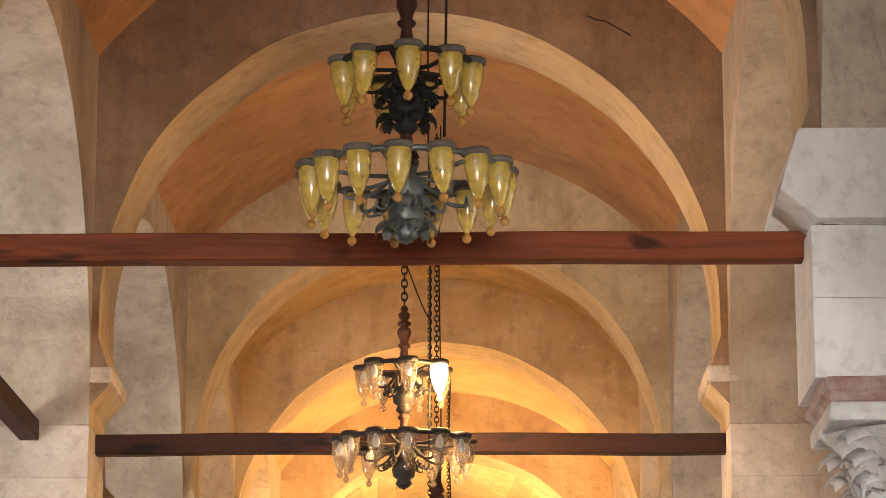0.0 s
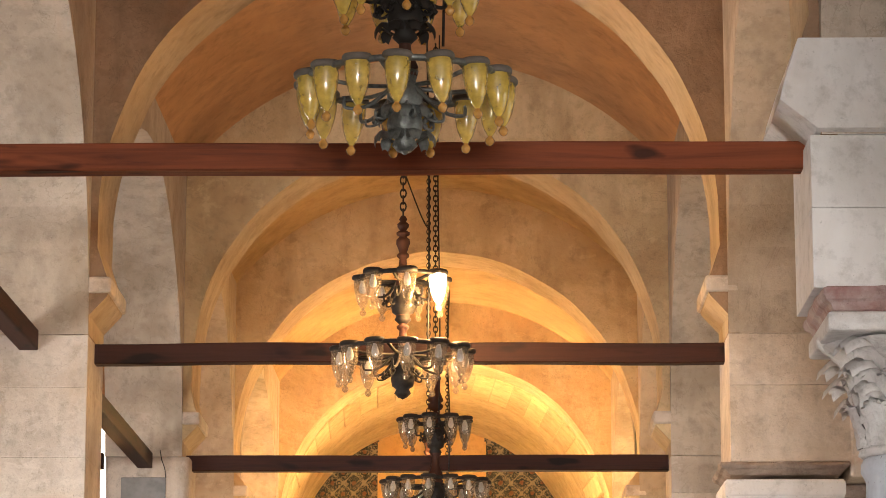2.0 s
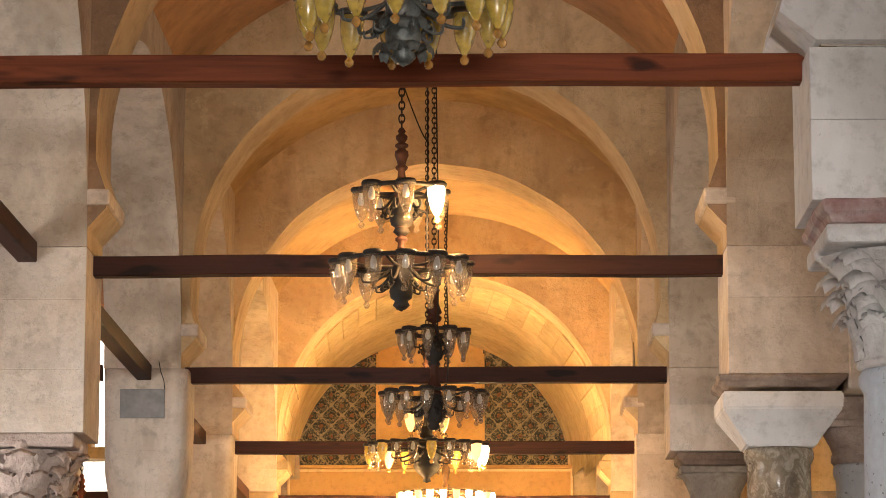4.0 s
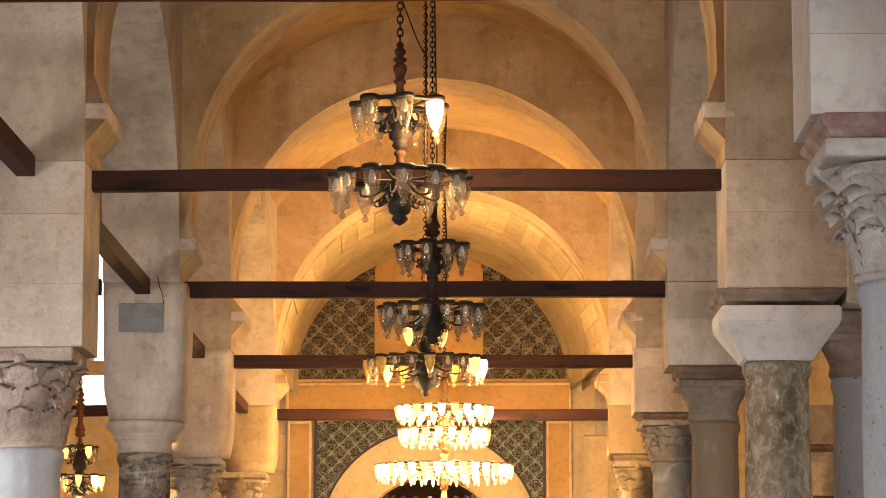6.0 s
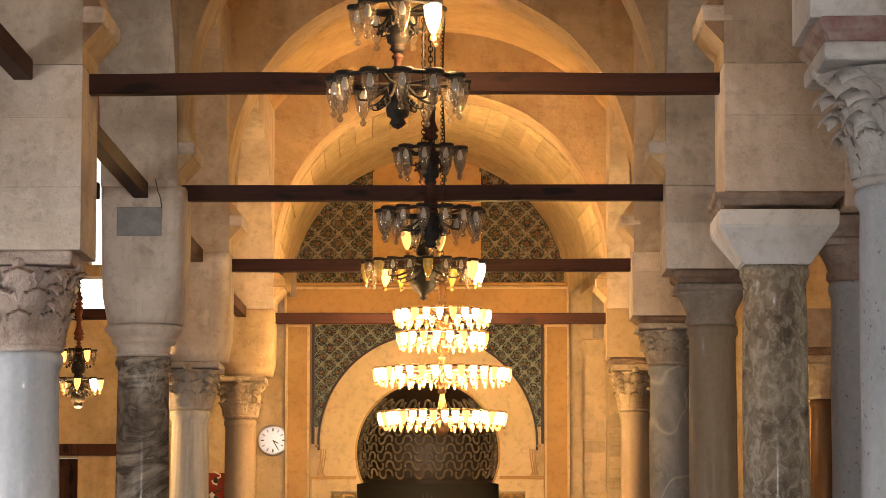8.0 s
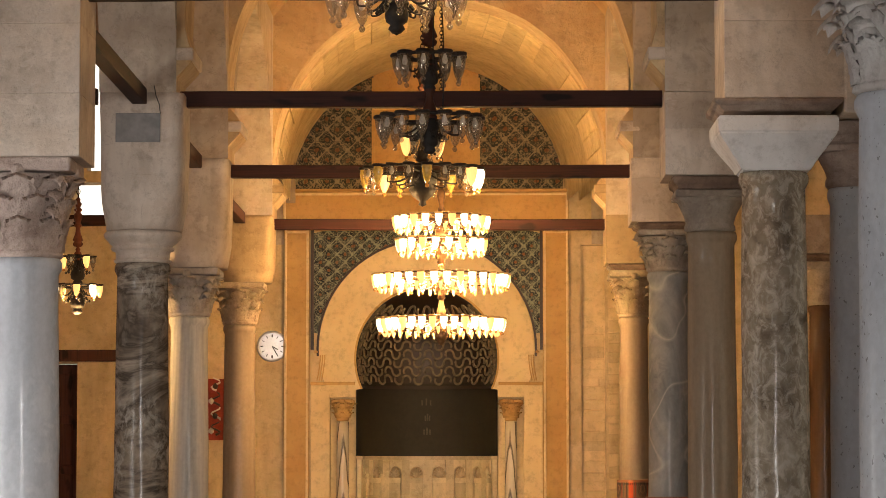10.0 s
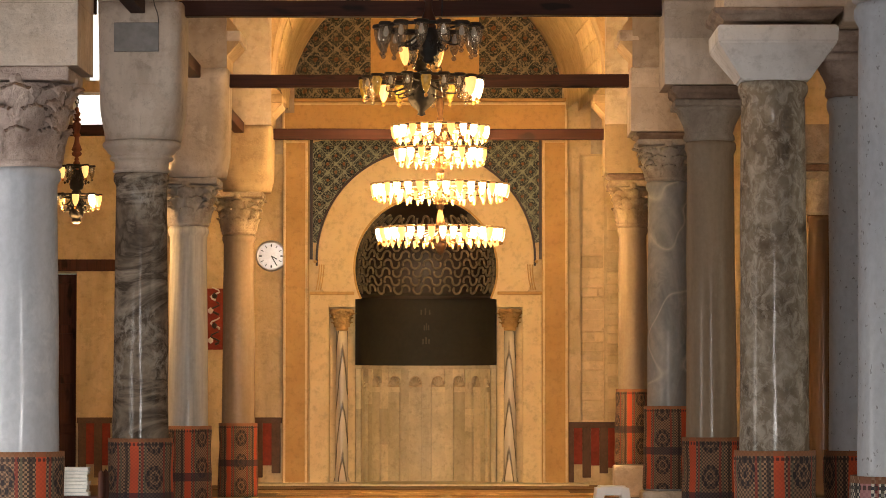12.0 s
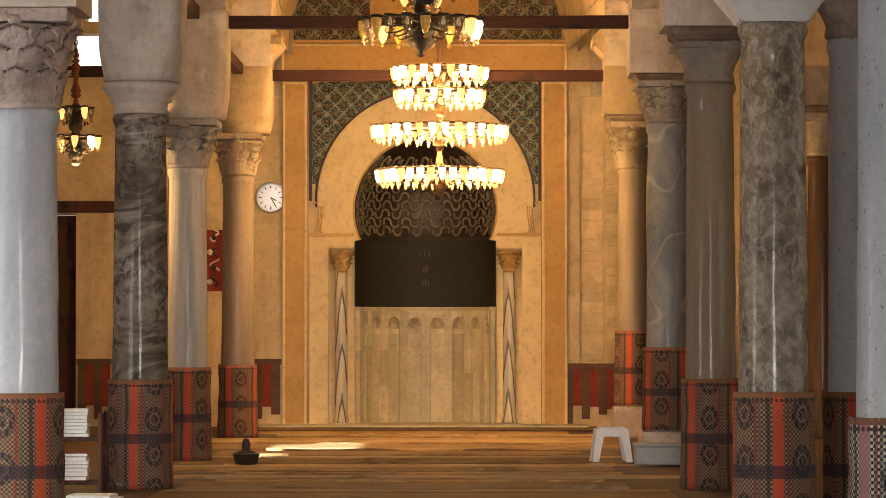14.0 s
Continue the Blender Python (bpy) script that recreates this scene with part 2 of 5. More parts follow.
def banded(name):
    """Cream marble with bold dark waving bands."""
    n = Nodes(name)
    p = n.position()
    s = n.add("SeparateXYZ")
    n.link(p, s.inputs[0])
    off = n.math("ABSOLUTE", n.math("SUBTRACT", n.math("ABSOLUTE", n.math("ADD", s.outputs["X"], 0.81)), 1.29))
    v = n.math("ADD", n.math("MULTIPLY", s.outputs["Z"], 1.25), n.math("MULTIPLY", n.math("POWER", off, 1.4), 26.0))
    v = n.math("FRACT", n.math("ADD", v, n.math("MULTIPLY", n.noise(p, 1.6, 4, 0.6), 0.8)))
    c = n.ramp(v, [(0.0, (0.10, 0.08, 0.05)), (0.10, (0.26, 0.21, 0.14)), (0.2, (0.60, 0.52, 0.38)), (0.85, (0.66, 0.58, 0.44)), (1.0, (0.12, 0.1, 0.06))])
    return n.done(c, 0.25)


def carpet(name):
    """Straw prayer mats laid across the nave: long pale strips with darker seams and figured bands."""
    n = Nodes(name)
    p = n.position()
    g = n.noise(n.position((1.2, 9, 1)), 3, 6, 0.6)
    s = n.add("SeparateXYZ")
    n.link(p, s.inputs[0])
    rows = n.math("FRACT", n.math("MULTIPLY", n.math("ADD", s.outputs["Y"], n.math("MULTIPLY", n.noise(p, 0.5, 3), 0.5)), 0.42))
    c = n.ramp(g, [(0.3, (0.19, 0.105, 0.048)), (0.55, (0.33, 0.21, 0.10)), (0.75, (0.48, 0.37, 0.22))])
    c = n.mix(n.math("MULTIPLY", n.math("COMPARE", rows, 0.5, 0.03), 0.7), c, (0.10, 0.05, 0.025))
    c = n.mix(n.math("MULTIPLY", n.math("COMPARE", rows, 0.75, 0.1), 0.5), c, (0.42, 0.34, 0.24))
    info = n.add("ObjectInfo")
    c = n.mix(1.0, c, n.math("MULTIPLY_ADD", info.outputs["Random"], 0.8, 0.55), "MULTIPLY")
    fig = n.noise(n.position((6, 2, 1)), 2.2, 2, 0.4)
    c = n.mix(n.math("MULTIPLY", n.math("GREATER_THAN", fig, 0.66), 0.25), c, (0.13, 0.075, 0.04))
    n.bump(n.noise(n.position((60, 60, 1)), 2, 3), 0.25, 0.005)
    return n.done(c, n.math("MULTIPLY_ADD", g, 0.2, 0.72), **{"Specular IOR Level": 0.2})


M_PLASTER = masonry("limewashed_plaster", (0.54, 0.455, 0.37), (0.35, 0.275, 0.205), big=0.7, amount=0.7, piecewise=0.0, cracks=0.3)
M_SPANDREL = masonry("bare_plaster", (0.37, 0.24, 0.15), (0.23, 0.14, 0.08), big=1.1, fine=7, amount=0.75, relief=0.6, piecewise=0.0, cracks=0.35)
# the spandrel plaster again, lightened to carry the inner bays' lamplight
M_SPANDREL_LIT = masonry("lamplit_plaster", (0.64, 0.475, 0.275), (0.46, 0.315, 0.165), big=1.0, fine=7, amount=0.75, relief=0.6, piecewise=0.0, cracks=0.35)
# vault plaster: lamplight goes into the colours, orange first, yellower over inner bays
M_VAULT = masonry("vault_plaster", (0.62, 0.33, 0.145), (0.43, 0.22, 0.095), big=0.6, fine=5, amount=0.5, relief=0.3, piecewise=0.0, cracks=0.25)
M_VAULT_LIT = masonry("lamplit_vault_plaster", (0.50, 0.35, 0.18), (0.35, 0.23, 0.11), big=0.6, fine=5, amount=0.5, relief=0.3, piecewise=0.0, cracks=0.25)
M_SOFFIT = masonry("arch_limewash", (0.58, 0.44, 0.28), (0.42, 0.30, 0.175), big=0.9, fine=8, relief=0.4, piecewise=0.1)
M_BLOCK = masonry("pier_stone", (0.68, 0.59, 0.505), (0.48, 0.385, 0.30), big=1.1, amount=0.75, relief=0.4, piecewise=0.12, cracks=0.3)
# one stone in two colours: lamplight put into the wall's, piers' darkened against glare
M_QIBLA_LIT = masonry("lightened_qibla_stone", (0.72, 0.56, 0.34), (0.53, 0.39, 0.21), big=1.2, fine=8, relief=0.4, piecewise=0.14)
M_QIBLA_DIM = masonry("dimmed_qibla_stone", (0.47, 0.35, 0.205), (0.33, 0.235, 0.13), big=1.2, fine=8, relief=0.4, piecewise=0.14)
M_PINKISH = masonry("pinkish_capital_stone", (0.60, 0.49, 0.43), (0.34, 0.25, 0.21), big=3.0, fine=20, relief=0.7, piecewise=0.0)
M_VOUSSOIR = masonry("voussoir_stone", (0.72, 0.585, 0.355), (0.54, 0.415, 0.235), big=1.6, fine=9, relief=0.5, piecewise=0.16)
M_WHITE = masonry("whitewash", (0.82, 0.80, 0.79), (0.64, 0.60, 0.57), big=0.9, fine=9, amount=0.3, relief=0.25, piecewise=0.05)
M_CAPITAL = masonry("carved_capital_stone", (0.47, 0.42, 0.37), (0.27, 0.225, 0.19), big=3.0, fine=20, relief=0.6, piecewise=0.1)
M_CAPITAL_TAN = masonry("tan_capital_stone", (0.40, 0.31, 0.215), (0.23, 0.165, 0.105), big=3.0, fine=18, relief=0.6, piecewise=0.0)
M_CAPITAL_DULL = masonry("dull_capital_stone", (0.36, 0.31, 0.26), (0.20, 0.16, 0.13), big=3.0, fine=18, relief=0.6, piecewise=0.0)
M_CAPITAL_WHITE = masonry("whitewashed_capital_stone", (0.74, 0.72, 0.70), (0.55, 0.5, 0.48), big=3.0, fine=18, relief=0.6, piecewise=0.0)
M_ABACUS = masonry("worn_abacus_stone", (0.25, 0.17, 0.125), (0.13, 0.085, 0.065), big=2.5, fine=14, relief=0.7, piecewise=0.1)
M_ABACUS_PALE = masonry("worn_pale_abacus_stone", (0.44, 0.34, 0.27), (0.22, 0.15, 0.115), big=2.5, fine=14, relief=0.7, piecewise=0.0)
M_RED_TRACE = masonry("abacus_with_red_paint", (0.52, 0.42, 0.39), (0.28, 0.12, 0.11), big=2.2, fine=14, relief=0.6, piecewise=0.0)
M_GREY = marble("clouded_grey_marble", [(0.17, 0.18, 0.19), (0.27, 0.275, 0.28), (0.38, 0.37, 0.36)], (1, 1, 0.55), 1.3, 4, 1.4, (0.46, 0.44, 0.42), 0.35, (0.62, 0.58, 0.52))
M_STREAK = marble("streaked_grey_marble", [(0.27, 0.27, 0.255), (0.58, 0.545, 0.485), (0.35, 0.345, 0.32), (0.62, 0.58, 0.515)], (2.0, 2.0, 0.10), 1.5, 4, 0.5, (0.52, 0.50, 0.46), 0.3)
M_PALE = marble("blue_grey_marble", [(0.36, 0.385, 0.425), (0.46, 0.485, 0.525), (0.53, 0.55, 0.59)], (2.2, 2.2, 0.16), 1.3, 4, 0.4, (0.66, 0.67, 0.69), 0.55)
M_CHALKY = marble("pale_pitted_marble", [(0.48, 0.505, 0.56), (0.56, 0.585, 0.635), (0.60, 0.62, 0.66)], (1.5, 1.5, 0.4), 1.2, 4, 0.6, (0.70, 0.71, 0.73), 0.4, None, 0.6)
M_DARK = marble("dark_veined_marble", [(0.055, 0.042, 0.032), (0.23, 0.185, 0.14), (0.08, 0.062, 0.048), (0.34, 0.285, 0.225), (0.12, 0.097, 0.077)], (0.7, 0.7, 2.0), 1.0, 5, 1.6, (0.46, 0.42, 0.36), 0.75)
M_BRECCIA = marble("mottled_tan_grey_marble", [(0.09, 0.070, 0.05), (0.19, 0.152, 0.112), (0.25, 0.208, 0.158), (0.38, 0.33, 0.265)], (1, 1, 0.8), 4.5, 7, 0.9, (0.46, 0.41, 0.345), 0.6, None, 0.3, area_from=0.2, fleck_size=13.0)
M_TAN = marble("tan_grey_marble", [(0.19, 0.145, 0.10), (0.27, 0.21, 0.15), (0.33, 0.265, 0.195)], (2.4, 2.4, 0.16), 1.4, 5, 0.4, (0.34, 0.29, 0.23), 0.3)
# shaded copy of the tan marble, for the dim aisle column
M_TAN_DIM = marble("dimmed_tan_marble", [(0.07, 0.042, 0.026), (0.11, 0.07, 0.045), (0.14, 0.09, 0.06)], (2.4, 2.4, 0.16), 1.4, 5, 0.4)
M_BEAM = timber("red_stained_beam", (0.21, 0.05, 0.017), (0.08, 0.019, 0.008), "X")
# tie timber: the beam's grain in near-black tones
M_TIE = timber("dark_tie_timber", (0.038, 0.011, 0.0065), (0.017, 0.006, 0.004), "X")
M_TIE_LONG = timber("dark_long_tie_timber", (0.038, 0.011, 0.0065), (0.017, 0.006, 0.004), "Y")
M_TURNED = timber("turned_dark_wood", (0.055, 0.02, 0.011), (0.025, 0.01, 0.007), "Z")
M_REDWOOD = timber("turned_red_wood", (0.20, 0.06, 0.026), (0.09, 0.026, 0.014), "Z")
M_BRONZE = simple("dark_bronze", (0.02, 0.016, 0.013), 0.62, 0.0, 30, 0.4, **{"Specular IOR Level": 0.22})
M_PATINA = simple("grey_patinated_metal", (0.19, 0.20, 0.185), 0.4, 0.5, 38, 0.7, 0.5)
M_RIM = simple("dusty_dark_rim", (0.14, 0.12, 0.10), 0.7, 0.1, 25, 0.4)
M_IRON = simple("dark_iron", (0.03, 0.026, 0.024), 0.6, 0.7, 40, 0.3)
M_AMBER = amber_glass("amber_glass", (0.92, 0.64, 0.12), 0.16, 0.55)
M_SMOKE = amber_glass("smoky_clear_glass", (0.30, 0.22, 0.14), 0.08, 0.42)
M_KNOB = amber_glass("amber_glass_knob", (0.72, 0.36, 0.08), 0.1, 0.7)
M_LIT = glowing("lit_glass", (1.0, 0.60, 0.20), 1.45)
M_LIT_HOT = glowing("lit_glass_core", (1.0, 0.84, 0.56), 4.5)
M_GOLD = simple("gilded_metal", (0.14, 0.075, 0.03), 0.45, 0.3, 30, 0.4)
M_BRASS = simple("pale_brass", (0.62, 0.42, 0.17), 0.35, 0.5, 30, 0.3)
M_MAT = woven("plaited_mat")
M_MAT_PALE = woven("pale_plaited_mat", (0.74, 0.69, 0.58), (0.06, 0.06, 0.075), (0.55, 0.26, 0.26))
M_FLOOR = carpet("straw_mats")
M_REED = simple("dark_reed_matting", (0.11, 0.06, 0.03), 0.8, 0.0, 18, 0.5)
M_OCHRE = masonry("ochre_plaster", (0.60, 0.375, 0.145), (0.49, 0.29, 0.10), big=0.8, fine=10, amount=0.2, relief=0.15, piecewise=0.05)
M_CREAM = masonry("cream_stucco", (0.80, 0.64, 0.38), (0.72, 0.55, 0.30), big=0.9, fine=10, amount=0.1, relief=0.12, piecewise=0.0)
M_TILE_UP = faience("lunette_tiles", (0.028, 0.034, 0.029), (0.27, 0.225, 0.14), (0.16, 0.065, 0.028), 8.5)
M_TILE = faience("spandrel_tiles", (0.010, 0.017, 0.022), (0.25, 0.275, 0.205), (0.17, 0.07, 0.026), 11.0)
M_BLACKLINE = simple("dark_border", (0.028, 0.012, 0.009), 0.5, 0.0, 20, 0.3)
M_GREEN = simple("dark_green_band", (0.020, 0.018, 0.008), 0.75, 0.0, 14, 0.4)
M_PANEL = masonry("carved_marble_panel", (0.66, 0.56, 0.36), (0.50, 0.42, 0.25), rough=0.5, big=2.0, fine=12, relief=0.25, piecewise=0.2)
M_SHELL = masonry("carved_shell_marble", (0.62, 0.50, 0.31), (0.46, 0.36, 0.21), rough=0.5, big=2.0, fine=12, relief=0.25, piecewise=0.1)
M_STRIPE = banded("banded_mihrab_marble")
M_RED_CLOTH = simple("red_wall_mat", (0.25, 0.035, 0.02), 0.9, 0.0, 30, 0.4)
M_BROWN_CLOTH = simple("brown_wall_mat", (0.12, 0.07, 0.045), 0.9, 0.0, 30, 0.4)
M_PLASTIC = simple("white_plastic", (0.78, 0.77, 0.75), 0.35, 0.0, 10, 0.08, 0.03)
M_BLACK = simple("dark_painted_wood", (0.026, 0.016, 0.010), 0.5, 0.0, 14, 0.3)
M_PAPER = simple("book_paper", (0.72, 0.69, 0.62), 0.8, 0.0, 40, 0.2)
M_COVER = simple("pale_book_cover", (0.5, 0.52, 0.5), 0.6, 0.0, 20, 0.3)
M_COVER_RED = simple("red_book_cover", (0.3, 0.05, 0.04), 0.6, 0.0, 20, 0.3)
M_DOOR = timber("dark_door_wood", (0.07, 0.025, 0.015), (0.03, 0.012, 0.009), "Z")
M_DIAL = simple("clock_dial", (0.24, 0.205, 0.15), 0.5, 0.0, 10, 0.05, 0.0)
M_STEEL = simple("brushed_steel", (0.5, 0.5, 0.5), 0.3, 0.9, 20, 0.2)
M_PLAQUE = simple("grey_metal_plaque", (0.26, 0.25, 0.245), 0.6, 0.2, 12, 0.35)
M_BOXGREY = simple("grey_plastic_box", (0.42, 0.42, 0.40), 0.6, 0.0, 10, 0.25)
M_SKYGLOW = glowing("bright_outdoors", (1.0, 0.97, 0.92), 1.7)
M_GILT = simple("faded_gilt_writing", (0.07, 0.055, 0.03), 0.6, 0.0, 30, 0.5)
M_INTERLACE = simple("pale_gilt_paint", (0.22, 0.17, 0.10), 0.6, 0.0, 30, 0.5)

# ---- building helpers ----
def box(bm, x0, x1, y0, y1, z0, z1, bevel=0.0, mat=0):
    vs = [bm.verts.new((x, y, z)) for z in (z0, z1) for x, y in ((x0, y0), (x1, y0), (x1, y1), (x0, y1))]
    fs = [bm.faces.new([vs[i] for i in q]) for q in ((3, 2, 1, 0), (4, 5, 6, 7), (0, 1, 5, 4), (1, 2, 6, 5), (2, 3, 7, 6), (3, 0, 4, 7))]
    for f in fs:
        f.material_index = mat
    if bevel:
        bmesh.ops.bevel(bm, geom=list({e for f in fs for e in f.edges}), offset=bevel, segments=2, affect="EDGES", profile=0.5)
    return bm


def lathe(bm, profile, segs=24, at=(0, 0, 0), wobble=0.0, uv=False, closed=True):
    """A turned form from (radius, height) pairs, from its bottom to its top."""
    layer = bm.loops.layers.uv.verify() if uv else None
    rows = []
    for i, (r, z) in enumerate(profile):
        row = []
        for k in range(segs):
            a = 2 * math.pi * k / segs
            q = r
            if wobble:
                q = r + wobble * noise.noise((math.cos(a) * 1.6 + at[0] * 3, math.sin(a) * 1.6 + at[1], z * 2.2))
            row.append(bm.verts.new((at[0] + q * math.cos(a), at[1] + q * math.sin(a), at[2] + z)))
        rows.append(row)
    z0, z1 = profile[0][1], profile[-1][1]
    for i in range(len(rows) - 1):
        for k in range(segs):
            j = (k + 1) % segs
            f = bm.faces.new((rows[i][k], rows[i][j], rows[i + 1][j], rows[i + 1][k]))
            f.smooth = True
            if uv:
                va, vb = ((profile[n][1] - z0) / (z1 - z0) for n in (i, i + 1))
                for lp, (u, v) in zip(f.loops, ((k / segs, va), ((k + 1) / segs, va), ((k + 1) / segs, vb), (k / segs, vb))):
                    lp[layer].uv = (u, v)
    if closed:
        if profile[0][0] > 1e-4:
            bm.faces.new(rows[0][::-1])
        if profile[-1][0] > 1e-4:
            bm.faces.new(rows[-1])
    return bm


def tube(bm, points, radius, segs=8, ends=True, taper=1.0):
    """A round bar along a line of points."""
    pts = [Vector(p) for p in points]
    rows, up = [], Vector((0.13, 0.27, 0.95))
    for i, p in enumerate(pts):
        d = (pts[min(i + 1, len(pts) - 1)] - pts[max(i - 1, 0)]).normalized()
        s = d.cross(up)
        s = (s if s.length > 1e-3 else d.cross(Vector((1, 0, 0)))).normalized()
        w = d.cross(s)
        r = radius * (1 + (taper - 1) * i / max(1, len(pts) - 1))
        rows.append([bm.verts.new(p + r * (math.cos(2 * math.pi * k / segs) * s + math.sin(2 * math.pi * k / segs) * w)) for k in range(segs)])
    for a, b in zip(rows, rows[1:]):
        for k in range(segs):
            f = bm.faces.new((a[k], a[(k + 1) % segs], b[(k + 1) % segs], b[k]))
            f.smooth = True
    if ends:
        bm.faces.new(rows[0][::-1])
        bm.faces.new(rows[-1])
    return bm


def ring(bm, radius, thick, at=(0, 0, 0), segs=40, sides=8, squash=1.0, axis="Z"):
    """A torus."""
    rows = []
    for k in range(segs):
        a = 2 * math.pi * k / segs
        row = []
        for j in range(sides):
            b = 2 * math.pi * j / sides
            r, h = radius + thick * math.cos(b), thick * squash * math.sin(b)
            p = {"Z": (r * math.cos(a), r * math.sin(a), h), "Y": (r * math.cos(a), h, r * math.sin(a)), "X": (h, r * math.cos(a), r * math.sin(a))}[axis]
            row.append(bm.verts.new(Vector(p) + Vector(at)))
        rows.append(row)
    for k in range(segs):
        a, b = rows[k], rows[(k + 1) % segs]
        for j in range(sides):
            f = bm.faces.new((a[j], b[j], b[(j + 1) % sides], a[(j + 1) % sides]))
            f.smooth = True
    return bm


def slab(bm, outline, y0, y1, hole=None, mat=0, rim=None):
    """A plate standing in the x-z plane from y0 to y1. hole: an open line of points along the outline's own order, bridged to it one to one."""
    if hole is None:
        a = [bm.verts.new((x, y0, z)) for x, z in outline]
        b = [bm.verts.new((x, y1, z)) for x, z in outline]
        bm.faces.new(a).material_index = mat
        bm.faces.new(b[::-1]).material_index = mat
        for i in range(len(a)):
            j = (i + 1) % len(a)
            f = bm.faces.new((a[j], a[i], b[i], b[j]))
            f.material_index = mat if rim is None else rim
        return bm
    v = [[bm.verts.new((x, y, z)) for x, z in line] for y in (y0, y1) for line in (outline, hole)]
    oa, ha, ob_, hb = v
    for i in range(len(oa) - 1):
        for q, m in (((oa[i], oa[i + 1], ha[i + 1], ha[i]), mat), ((ob_[i + 1], ob_[i], hb[i], hb[i + 1]), mat),
                     ((ha[i], ha[i + 1], hb[i + 1], hb[i]), mat if rim is None else rim), ((oa[i + 1], oa[i], ob_[i], ob_[i + 1]), mat)):
            bm.faces.new(q).material_index = m
    for i in (0, -1):
        f = bm.faces.new((oa[i], ha[i], hb[i], ob_[i]) if i == 0 else (oa[i], ob_[i], hb[i], ha[i]))
        f.material_index = mat
    return bm


def arc(cx, cz, r, a0, a1, n, squash=1.0):
    return [(cx + r * math.cos(radians(a0 + (a1 - a0) * i / n)), cz + squash * r * math.sin(radians(a0 + (a1 - a0) * i / n))) for i in range(n + 1)]


def mesh(name, bm, materials):
    bmesh.ops.recalc_face_normals(bm, faces=bm.faces[:])
    d = bpy.data.meshes.new(name)
    bm.to_mesh(d)
    bm.free()
    for m in materials if isinstance(materials, (list, tuple)) else [materials]:
        d.materials.append(m)
    return d


def part(name, bm, materials, parent=None, label="", at=None):
    """Links a bmesh as one mesh object, under a thing or a part where one is given."""
    ob = new(name, mesh(name, bm, materials))
    ob.parent = parent
    if at is not None:
        ob.matrix_basis = at if isinstance(at, Matrix) else Matrix.Translation(at)
    return tagged(ob, label)


def thing(name, label, category, group="", kind="", at=(0, 0, 0), turn=0.0):
    ob = new(name)
    ob.matrix_basis = pose(*at, 0, 0, turn)
    return tagged(ob, label, category, group, kind)


def shared(name, data, parent, m, label=""):
    ob = new(name, data)
    ob.parent, ob.matrix_basis = parent, m
    return tagged(ob, label)


def structure(name, bm, materials, label, category):
    return tagged(part(name, bm, materials), label, category, kind="structure")


# ---- the hall's plan ----
AXIS = -0.55
LINES = [3.4, 9.4, 15.4, 21.42, 28.15, 33.93, 41.21]
HALF, PIER, THICK = 2.30, 0.85, 0.43
PIER_LEFT = 0.73
QIBLA, BACK = 46.0, -6.0
WEST, EAST = -9.2, 8.4
VAULT_R, VAULT_Z = 2.95, 6.06

floor_bm = bmesh.new()
box(floor_bm, WEST - 0.5, EAST + 0.5, BACK - 30, QIBLA + 2.2, -0.3, 0.0)
structure("floor", floor_bm, M_REED, "floor of the hall covered with pale woven straw prayer mats", "floor")

# straw mats with slightly raised edges, laid in rows across the nave
random.seed(5)
y = 22.0
while y < 45.2:
    depth = random.choice((0.35, 0.6, 0.9, 1.4, 1.9)) * random.uniform(0.8, 1.2)
    x0, x1 = AXIS - 2.9 + random.uniform(-0.5, 0.9), AXIS + 2.7 + random.uniform(-0.9, 0.4)
    mat_bm = bmesh.new()
    n = 44
    vs = []
    for i in range(n + 1):
        u = x0 + (x1 - x0) * i / n
        near = y + 0.16 * noise.noise((u * 0.9, y, 1)) + 0.04 * noise.noise((u * 4, y, 2))
        far = y + depth + 0.16 * noise.noise((u * 0.9, y + depth, 1)) + 0.04 * noise.noise((u * 4, y, 3))
        lift = 0.006 + 0.05 * max(0, noise.noise((u * 1.3, y, 4)))
        vs.append([mat_bm.verts.new(p) for p in ((u, near, 0.001), (u, near + 0.015, 0.006 + lift), (u, near + 0.12, 0.012 + 0.4 * lift), (u, far - 0.1, 0.012), (u, far, 0.002))])
    for a, b in zip(vs, vs[1:]):
        for k in range(4):
            mat_bm.faces.new((a[k], b[k], b[k + 1], a[k + 1])).smooth = True
    tagged(part("floor_mat", mat_bm, M_FLOOR), "long worn straw mat with curling edges on the floor", "floor mat", "straw mats on the floor")
    y += depth + random.uniform(0.04, 0.16)

# segmental barrel vault of the nave
edge = math.degrees(math.asin((HALF + 0.05) / VAULT_R))
lower = arc(AXIS, VAULT_Z, VAULT_R, 90 + edge, 90 - edge, 32)
upper = arc(AXIS, VAULT_Z, VAULT_R + 0.3, 90 + edge, 90 - edge, 32)
for name, y0, y1, vault_mat, words in (("ceiling", BACK, LINES[4] + 0.2, M_VAULT, "plastered barrel vault over the nave, warm brown"),
                                  ("ceiling_inner_bays", LINES[4] + 0.2, QIBLA, M_VAULT_LIT, "plastered barrel vault over the inner bays, lamplight put into its colour")):
    vb = bmesh.new()
    slab(vb, upper, y0, y1, lower)
    for f in vb.faces:
        f.smooth = False
    structure(name, vb, vault_mat, words, "vault")
